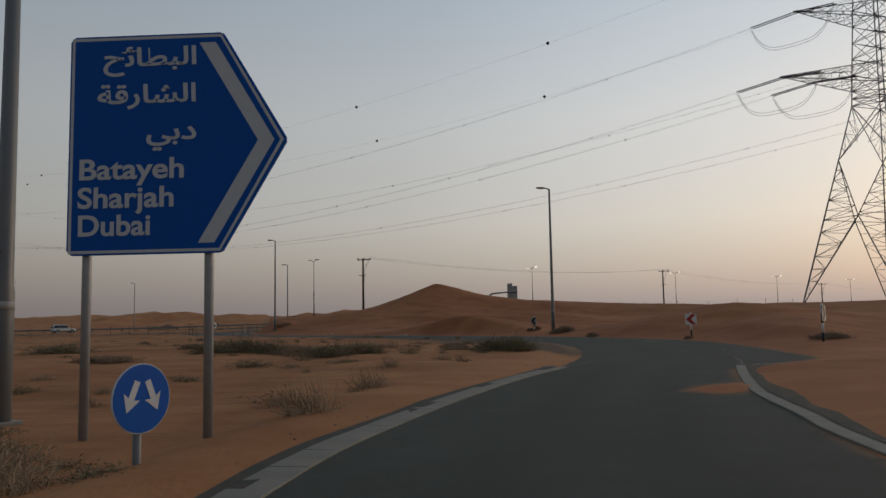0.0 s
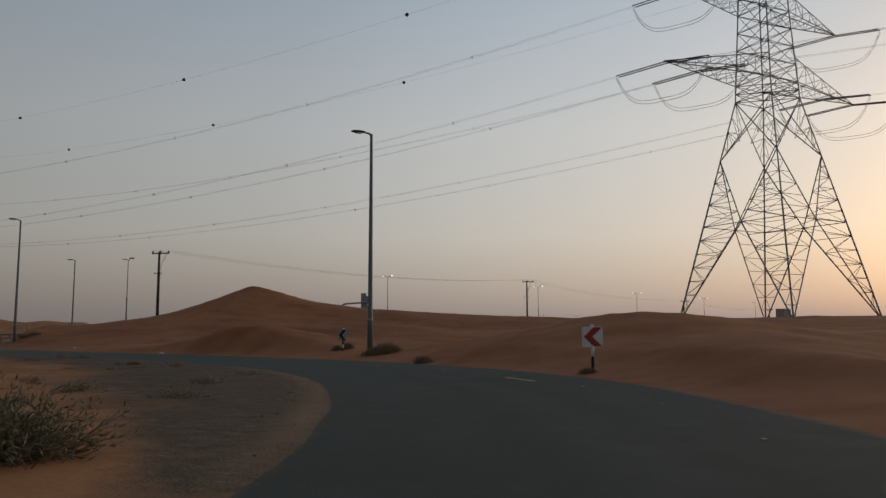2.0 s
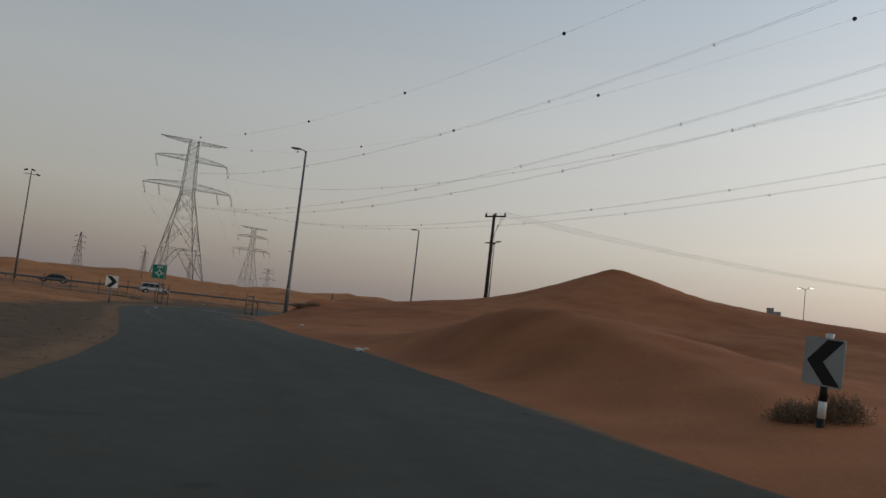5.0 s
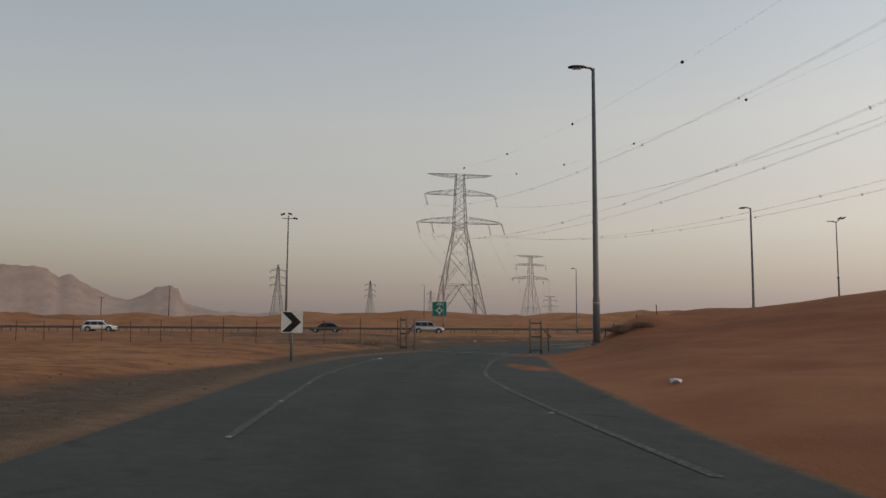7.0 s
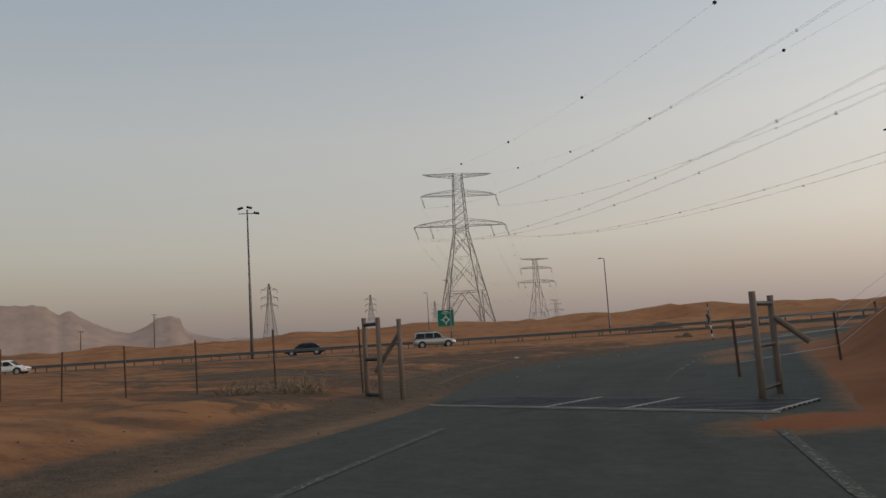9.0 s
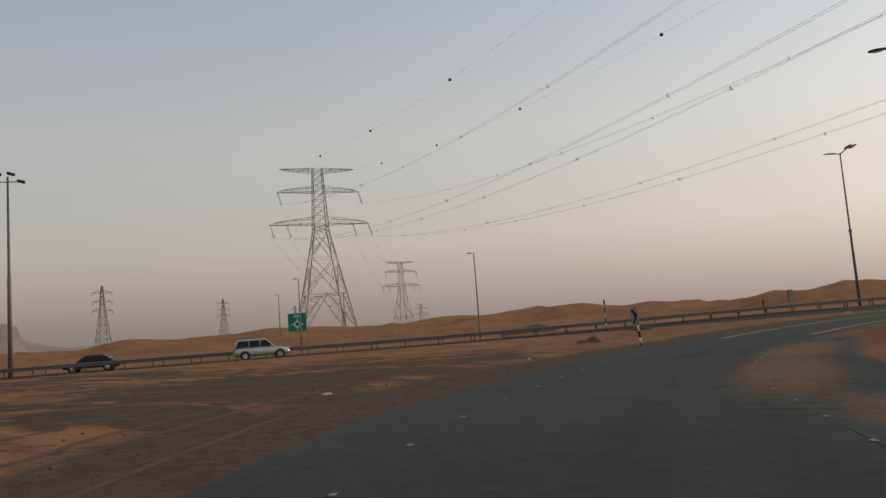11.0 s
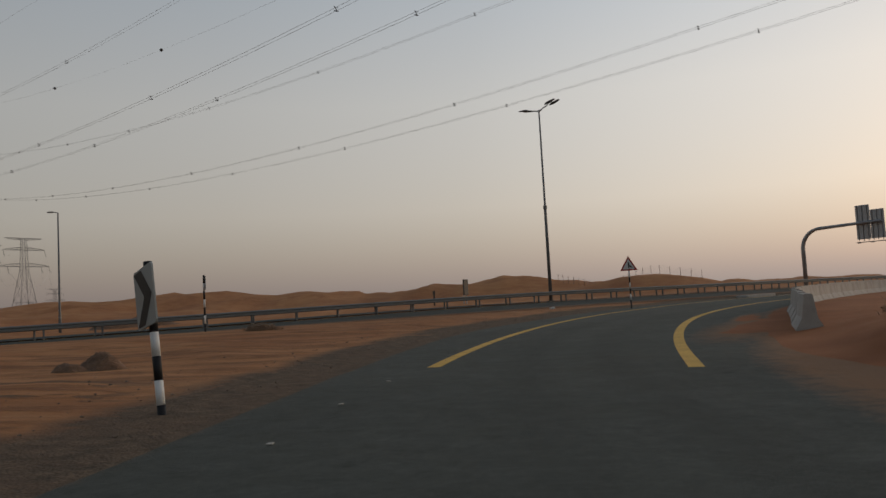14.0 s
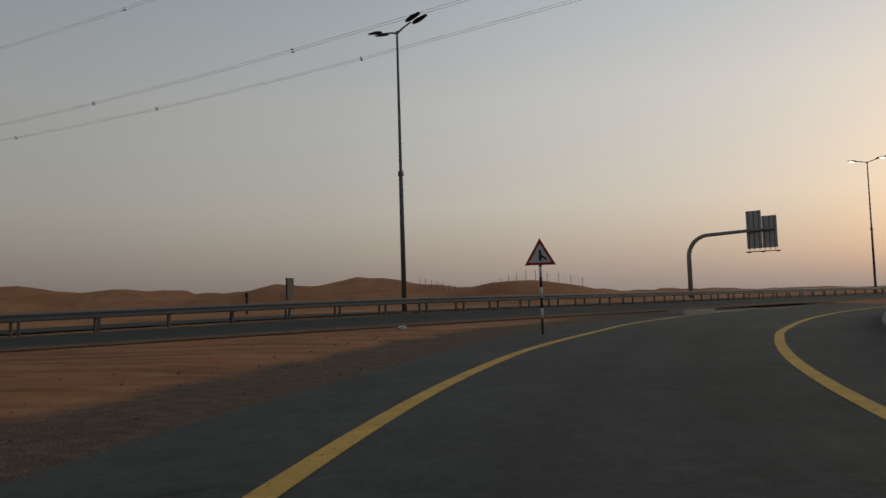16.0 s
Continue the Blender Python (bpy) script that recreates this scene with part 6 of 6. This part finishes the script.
mountain([(-86, 0.03), (-80, 0.06), (-74, 0.068), (-71, 0.0688), (-66.7, 0.0674), (-66.0, 0.0648), (-65.25, 0.0555), (-64.6, 0.0605), (-63.75, 0.0495), (-62, 0.0352), (-60.95, 0.0305), (-60, 0.0374), (-59.2, 0.0474), (-58.3, 0.0493), (-57.75, 0.0451), (-57.45, 0.0312), (-56.9, 0.0263), (-55.4, 0.0195), (-52, 0.013), (-44, 0.006)], 2600, "grey-brown rock range in the distance, its haze added as a faint glow")
mountain([(-56, 0.010), (-54, 0.019), (-52.5, 0.016), (-51, 0.019), (-49.5, 0.013), (-47.5, 0.012), (-46, 0.016), (-44.5, 0.010), (-40, 0.006)], 3600, "faint rock range far away, its haze added as a faint glow")


# ---------------------------------------------------------------- vehicles
def vehicle(at, turn, paint, label, length=4.7, width=1.85, height=1.70, style="suv"):
    """A car with its front at +x: lofted body and cabin, glazing, wheels and lamps."""
    root = thing("car", at, label, "car", "cars on the highway", turn)
    L, W, H = length, width, height
    belt, sill = H * 0.59, 0.30
    def loft(rings, closed=True):
        bm = bmesh.new()
        rows = [[bm.verts.new(p) for p in ring_] for ring_ in rings]
        for a, b in zip(rows, rows[1:]):
            for k in range(len(a) - (0 if closed else 1)):
                j = (k + 1) % len(a)
                bm.faces.new((a[k], a[j], b[j], b[k]))
        bm.faces.new(rows[0])
        bm.faces.new(rows[-1][::-1])
        bmesh.ops.recalc_face_normals(bm, faces=bm.faces[:])
        return bm
    # nose and tail narrow in plan and drop towards the bumpers
    secs = [(-0.500, 0.42, 0.62, 0.80), (-0.492, 0.36, 0.86, 0.88), (-0.465, 0.30, 0.98, 0.95), (-0.38, 0.30, 1.0, 0.99), (-0.10, 0.30, 1.0, 1.0), (0.16, 0.30, 0.985, 1.0),
            (0.27, 0.30, 0.955, 0.99), (0.38, 0.30, 0.90, 0.97), (0.45, 0.30, 0.83, 0.92), (0.485, 0.32, 0.72, 0.84), (0.50, 0.40, 0.56, 0.72)]
    rings = []
    for fx, low, top, fw in secs:
        w, t = W / 2 * fw, belt * top
        half = [(w * 0.90, low), (w * 0.985, low + 0.10), (w, low + (t - low) * 0.45), (w * 0.985, low + (t - low) * 0.72), (w * 0.95, t - 0.05), (w * 0.86, t)]
        rings.append([(fx * L, -y, z) for y, z in half] + [(fx * L, y, z) for y, z in half[::-1]])
    part("body", loft(rings), paint, root, "", True)
    # cabin: roof line by stations
    if style == "suv":
        roof = [(-0.485, 0.0), (-0.462, 0.62), (-0.435, 0.90), (-0.36, 0.985), (-0.16, 1.0), (0.02, 0.985), (0.075, 0.92), (0.155, 0.5), (0.245, 0.0)]
    elif style == "hatch":
        roof = [(-0.475, 0.0), (-0.44, 0.55), (-0.39, 0.86), (-0.30, 0.97), (-0.12, 1.0), (0.03, 0.98), (0.09, 0.90), (0.18, 0.5), (0.29, 0.0)]
    else:
        roof = [(-0.40, 0.0), (-0.32, 0.55), (-0.25, 0.88), (-0.18, 0.98), (-0.06, 1.0), (0.05, 0.97), (0.10, 0.88), (0.18, 0.45), (0.26, 0.0)]
    fall = H - belt
    def station(fx):
        k = np.interp(fx, [r[0] for r in roof], [r[1] for r in roof])
        return belt - 0.03 + (fall + 0.03) * k
    def wall(fx, z):
        """Half-width of the cabin at a height."""
        return W / 2 * 0.93 - 0.20 * ((z - belt) / fall) ** 1.3 if z > belt else W / 2 * 0.93
    rings = []
    for fx, _ in roof:
        z = station(fx)
        half = [(wall(fx, belt - 0.03), belt - 0.03)] + [(wall(fx, belt + (z - belt) * q) - (0.02 if q > 0.9 else 0), max(belt - 0.02, belt + (z - belt) * q)) for q in (0.35, 0.7, 0.93)] + [(max(0.3, wall(fx, z) - 0.16), z)]
        rings.append([(fx * L, -y, zz) for y, zz in half] + [(fx * L, y, zz) for y, zz in half[::-1]])
    part("cabin", loft(rings), paint, root, "", True)
    lo, hi = belt + 0.05, H - 0.16
    def x_at(z, front):
        """Where the roof line crosses a height."""
        line = [r for r in roof if (r[0] > -0.1) == front]
        line = line if front else line[::-1]
        zs = [station(r[0]) for r in line]
        return np.interp(-z if front else -z, [-v for v in zs], [r[0] for r in line])
    ends = [(x_at(lo, False) + 0.018, x_at(hi, False) + 0.028), (-0.235, -0.235), (-0.225, -0.225), (-0.035, -0.035), (-0.022, -0.022), (x_at(lo, True) - 0.035, x_at(hi, True) - 0.022)]
    for s in (-1, 1):
        for (a0, a1), (b0, b1) in zip(ends[::2], ends[1::2]):
            bm = bmesh.new()
            q = [(a0, lo), (b0, lo), (b1, hi), (a1, hi)]
            vs = [bm.verts.new((fx * L, s * (wall(fx, z) + 0.012), z)) for fx, z in q]
            bm.faces.new(vs)
            bmesh.ops.solidify(bm, geom=bm.faces[:], thickness=0.01)
            bmesh.ops.recalc_face_normals(bm, faces=bm.faces[:])
            part("window", bm, GLASS_DARK, root, "dark tinted side window")
        for fx in (-0.305, 0.315):
            bm = bmesh.new()
            tube(bm, [(fx * L, s * (W / 2 - 0.10), 0.36), (fx * L, s * (W / 2 + 0.004), 0.36)], 0.405, 24)
            part("wheel_arch", bm, RUBBER, root, "dark wheel arch")
            bm = bmesh.new()
            tube(bm, [(fx * L, s * (W / 2 - 0.20), 0.335), (fx * L, s * (W / 2 + 0.0), 0.335), (fx * L, s * (W / 2 + 0.02), 0.335)], [0.335, 0.335, 0.30], 24)
            wheel = part("wheel", bm, RUBBER, root, "black tyre")
            bm = bmesh.new()
            for k in range(5):
                a = 2 * math.pi * k / 5
                bar(bm, (fx * L, s * (W / 2 + 0.024), 0.335), (fx * L + 0.2 * math.cos(a), s * (W / 2 + 0.024), 0.335 + 0.2 * math.sin(a)), 0.03, 4)
            part("rim_spokes", bm, SILVER_CAR, wheel)
            bm = bmesh.new()
            tube(bm, [(fx * L, s * (W / 2), 0.335), (fx * L, s * (W / 2 + 0.0225), 0.335)], 0.215, 18)
            part("rim", bm, STEEL, wheel)
        bm = bmesh.new()
        box(bm, (0.22, 0.30, 0.13), (0.462 * L, s * W * 0.355, belt * 0.74), 0.04)
        part("headlight", bm, LAMP_CLEAR, root)
        bm = bmesh.new()
        box(bm, (0.16, 0.20, 0.20), (-0.478 * L, s * W * 0.39, belt * 0.86), 0.04)
        part("tail_light", bm, LAMP_RED, root)
        bm = bmesh.new()
        box(bm, (0.13, 0.17, 0.13), (0.155 * L, s * (W / 2 + 0.04), belt + 0.05), 0.04)
        part("mirror", bm, paint, root)
        bm = bmesh.new()
        box(bm, (L * 0.44, 0.02, 0.07), (0.0, s * (W / 2 - 0.02), 0.335), 0.006)
        part("sill", bm, RUBBER, root, "dark lower sill")
        if style == "suv":
            bm = bmesh.new()
            tube(bm, [(-0.38 * L, s * (W / 2 - 0.30), H - 0.01), (-0.36 * L, s * (W / 2 - 0.30), H + 0.035), (0.0, s * (W / 2 - 0.30), H + 0.03), (0.02 * L, s * (W / 2 - 0.30), H - 0.01)], 0.018, 6)
            part("roof_rail", bm, DARK, root)
    for front in (True, False):
        x0, x1 = x_at(lo, front), x_at(hi + 0.04, front)
        bm = bmesh.new()
        k = 0.008 if front else -0.008
        vs = [bm.verts.new(((fx + k) * L, y, z)) for fx, y, z in ((x0, -W * 0.38, lo), (x0, W * 0.38, lo), (x1, W * 0.31, hi + 0.04), (x1, -W * 0.31, hi + 0.04))]
        bm.faces.new(vs)
        bmesh.ops.solidify(bm, geom=bm.faces[:], thickness=0.01)
        bmesh.ops.recalc_face_normals(bm, faces=bm.faces[:])
        part("windscreen" if front else "rear_window", bm, GLASS_DARK, root, "dark sloping glass")
    bm = bmesh.new()
    box(bm, (0.10, W * 0.5, 0.13), (0.488 * L, 0, belt * 0.62), 0.02)
    part("grille", bm, DARK, root)
    return root


vehicle((-74.8, 154.6, 0.335), 43.5, SILVER_CAR, "silver crossover car driving along the highway", 4.4, 1.85, 1.70)
vehicle((-105.6, 124.8, 0.335), 44, WHITE_CAR, "white hatchback driving along the highway", 4.2, 1.75, 1.5, "hatch")
vehicle((-91.7, 151.6, 0.335), 222, DARK_CAR, "dark saloon car on the far carriageway", 4.6, 1.8, 1.45, "saloon")
vehicle((58, 266, 0.835), 38, DARK_CAR, "dark car far along the highway", 4.6, 1.8, 1.5)


def concrete_block(x, y, size, label):
    bm = bmesh.new()
    box(bm, size, (0, 0, size[2] / 2 - 0.4), 0.04)
    ob = part("concrete_block", bm, CONCRETE)
    ob.matrix_basis = pose(x, y, ground_at(x, y), 0, 0, 25)
    return tagged(ob, label, "block")


concrete_block(69.8, 120.3, (1.7, 1.2, 1.7), "large pale concrete block at the foot of a pylon")


def earth_mound(x, y, a, b, h, label):
    """A low heap of dark earth with an uneven top."""
    r = random.Random(int(x * 7 + y))
    n, verts, faces = 26, [], []
    for i in range(n + 1):
        for j in range(n + 1):
            u, w = 2 * i / n - 1, 2 * j / n - 1
            k = max(0, 1 - u * u) * max(0, 1 - w * w)
            verts.append((u * a, w * b, -0.35 + (h + 0.35) * k ** 0.7 * (1 + 0.22 * math.sin(7 * u + 2 * w) + r.uniform(-0.08, 0.08))))
    for i in range(n):
        for j in range(n):
            p = i * (n + 1) + j
            faces.append((p, p + n + 1, p + n + 2, p + 1))
    m = bpy.data.meshes.new("earth_mound")
    m.from_pydata(verts, [], faces)
    m.materials.append(HEAP)
    m.polygons.foreach_set("use_smooth", np.ones(len(m.polygons), bool))
    ob = new("earth_mound", m)
    ob.matrix_basis = pose(x, y, ground_at(x, y), 0, 0, 35)
    return tagged(ob, label, "heap", "heaps of earth")


def make_heap():
    m = Mat("dark_earth", 0.95)
    clod = m.noise(3.0, 6, 0.7)
    m.color(m.ramp(clod, (0.3, (0.075, 0.045, 0.027)), (0.7, (0.20, 0.105, 0.055))))
    m.bump(clod, 0.8, 0.12)
    return m.m


HEAP = make_heap()
HEAPS = [(-44.85, 147.5, 1.0, 0.7, 0.26)]
earth_mound(-75.5, 212.5, 5.2, 3.0, 1.15, "low dark heap of earth beyond the highway rail")
for x, y, a, b, h in HEAPS:
    earth_mound(x, y, a, b, h, "small crusted mound of reddish earth on the flat")


# ---------------------------------------------------------------- road studs, litter, loose stones
def road_stud(x, y, turn):
    ob = new("road_stud", STUD)
    ob.matrix_basis = pose(x, y, float(road_z(x, y)) + 0.008, 0, 0, turn)
    return tagged(ob, "small pale reflective stud on the asphalt", "road stud", "road studs")


bm = bmesh.new()
box(bm, (0.10, 0.055, 0.012), (0, 0, 0), 0.005)
STUD = bpy.data.meshes.new("road_stud")
bm.to_mesh(STUD)
bm.free()
STUD.materials.append(STUD_PAINT)
for line, gap in (([(-33.86, 108.5), (-34.57, 110.7), (-35.9, 115.1), (-37.15, 121.7), (-37.8, 126), (-38.2, 130.5), (-38.3, 136), (-38.2, 141.5), (-37.8, 145.9)], 2.25),
                  ([(-30.0, 110.3), (-30.9, 113.3), (-31.85, 116.8), (-32.8, 120.5), (-33.35, 124.1), (-33.65, 128.9), (-33.8, 134), (-33.7, 139)], 1.55),
                  ([(-13.4, 77.2), (-19.4, 83.9), (-25.4, 91.8), (-27.4, 95.8)], 3.2), ([(-12.1, 81.4), (-17.3, 87.3), (-21.6, 93.2), (-24.4, 98.6)], 3.2),
                  ([(10.6, 30.0), (11.6, 36), (11.4, 42.7), (9.6, 49), (6.6, 55), (3.0, 60)], 4.0)):
    pts = spline(line, 0.5)
    n = int(np.linalg.norm(np.diff(pts, axis=0), axis=1).sum() / gap)
    for (x, y), (x2, y2) in zip(even(pts, n), even(pts, n)[1:]):
        road_stud(x, y, math.degrees(math.atan2(y2 - y, x2 - x)) + rnd.uniform(-8, 8))


def scrap(x, y, size, seed):
    """A crumpled pale scrap of litter."""
    r = random.Random(seed)
    bm = bmesh.new()
    bmesh.ops.create_icosphere(bm, subdivisions=2, radius=size, matrix=Matrix.Diagonal((1.5, 0.9, 0.45, 1)))
    for v in bm.verts:
        v.co *= r.uniform(0.6, 1.2)
    ob = part("litter", bm, PALE)
    ob.matrix_basis = pose(x, y, max(ground_at(x, y), float(road_z(x, y))) + size * 0.25, 0, 0, r.uniform(0, 360))
    return tagged(ob, "crumpled pale scrap of litter at the sand's edge", "litter", "litter")


for k, (x, y, s) in enumerate(((-3.7, 73.6, 0.15), (-3.9, 74.6, 0.06), (-12.3, 86.1, 0.13), (-26.0, 92.9, 0.06), (-40.5, 118.5, 0.07), (-33.4, 183.5, 0.16), (-41.5, 131.0, 0.06))):
    scrap(x, y, s, k)


def loose_stones():
    """Pebbles and clods on the dusty shoulders, too many to count."""
    r = random.Random(5)
    verts, faces = [], []
    tries = 0
    lp = even(left_edge, 900)
    lt = np.gradient(lp, axis=0)
    lt /= np.linalg.norm(lt, axis=1)[:, None]
    while len(faces) < 8 * 6500 and tries < 20000:
        tries += 1
        k = r.randrange(len(lp))
        d = abs(r.gauss(0, 2.6)) + 0.15
        x, y = lp[k, 0] - lt[k, 1] * d, lp[k, 1] + lt[k, 0] * d
        if y < 34 and (d > 0.9 or r.random() < 0.6):
            continue
        s = 0.008 + 0.026 * r.random() ** 6
        z = ground_at(x, y) + s * 0.2
        n = len(verts)
        for dx, dy, dz in ((1, 0, 0), (0, 1, 0), (-1, 0, 0), (0, -1, 0), (0, 0, 0.8), (0, 0, -0.8)):
            verts.append((x + dx * s * r.uniform(0.7, 1.4), y + dy * s * r.uniform(0.7, 1.4), z + dz * s * r.uniform(0.6, 1.1)))
        faces += [(n, n + 1, n + 4), (n + 1, n + 2, n + 4), (n + 2, n + 3, n + 4), (n + 3, n, n + 4), (n + 1, n, n + 5), (n + 2, n + 1, n + 5), (n + 3, n + 2, n + 5), (n, n + 3, n + 5)]
    m = bpy.data.meshes.new("gravel")
    m.from_pydata(verts, [], faces)
    m.materials.append(STONE)
    tagged(new("gravel", m), "scattered grey and brown pebbles on dusty ground", "gravel", kind="stuff")


STONE = make_shrub("pebble", (0.055, 0.040, 0.030), (0.19, 0.135, 0.095))
loose_stones()
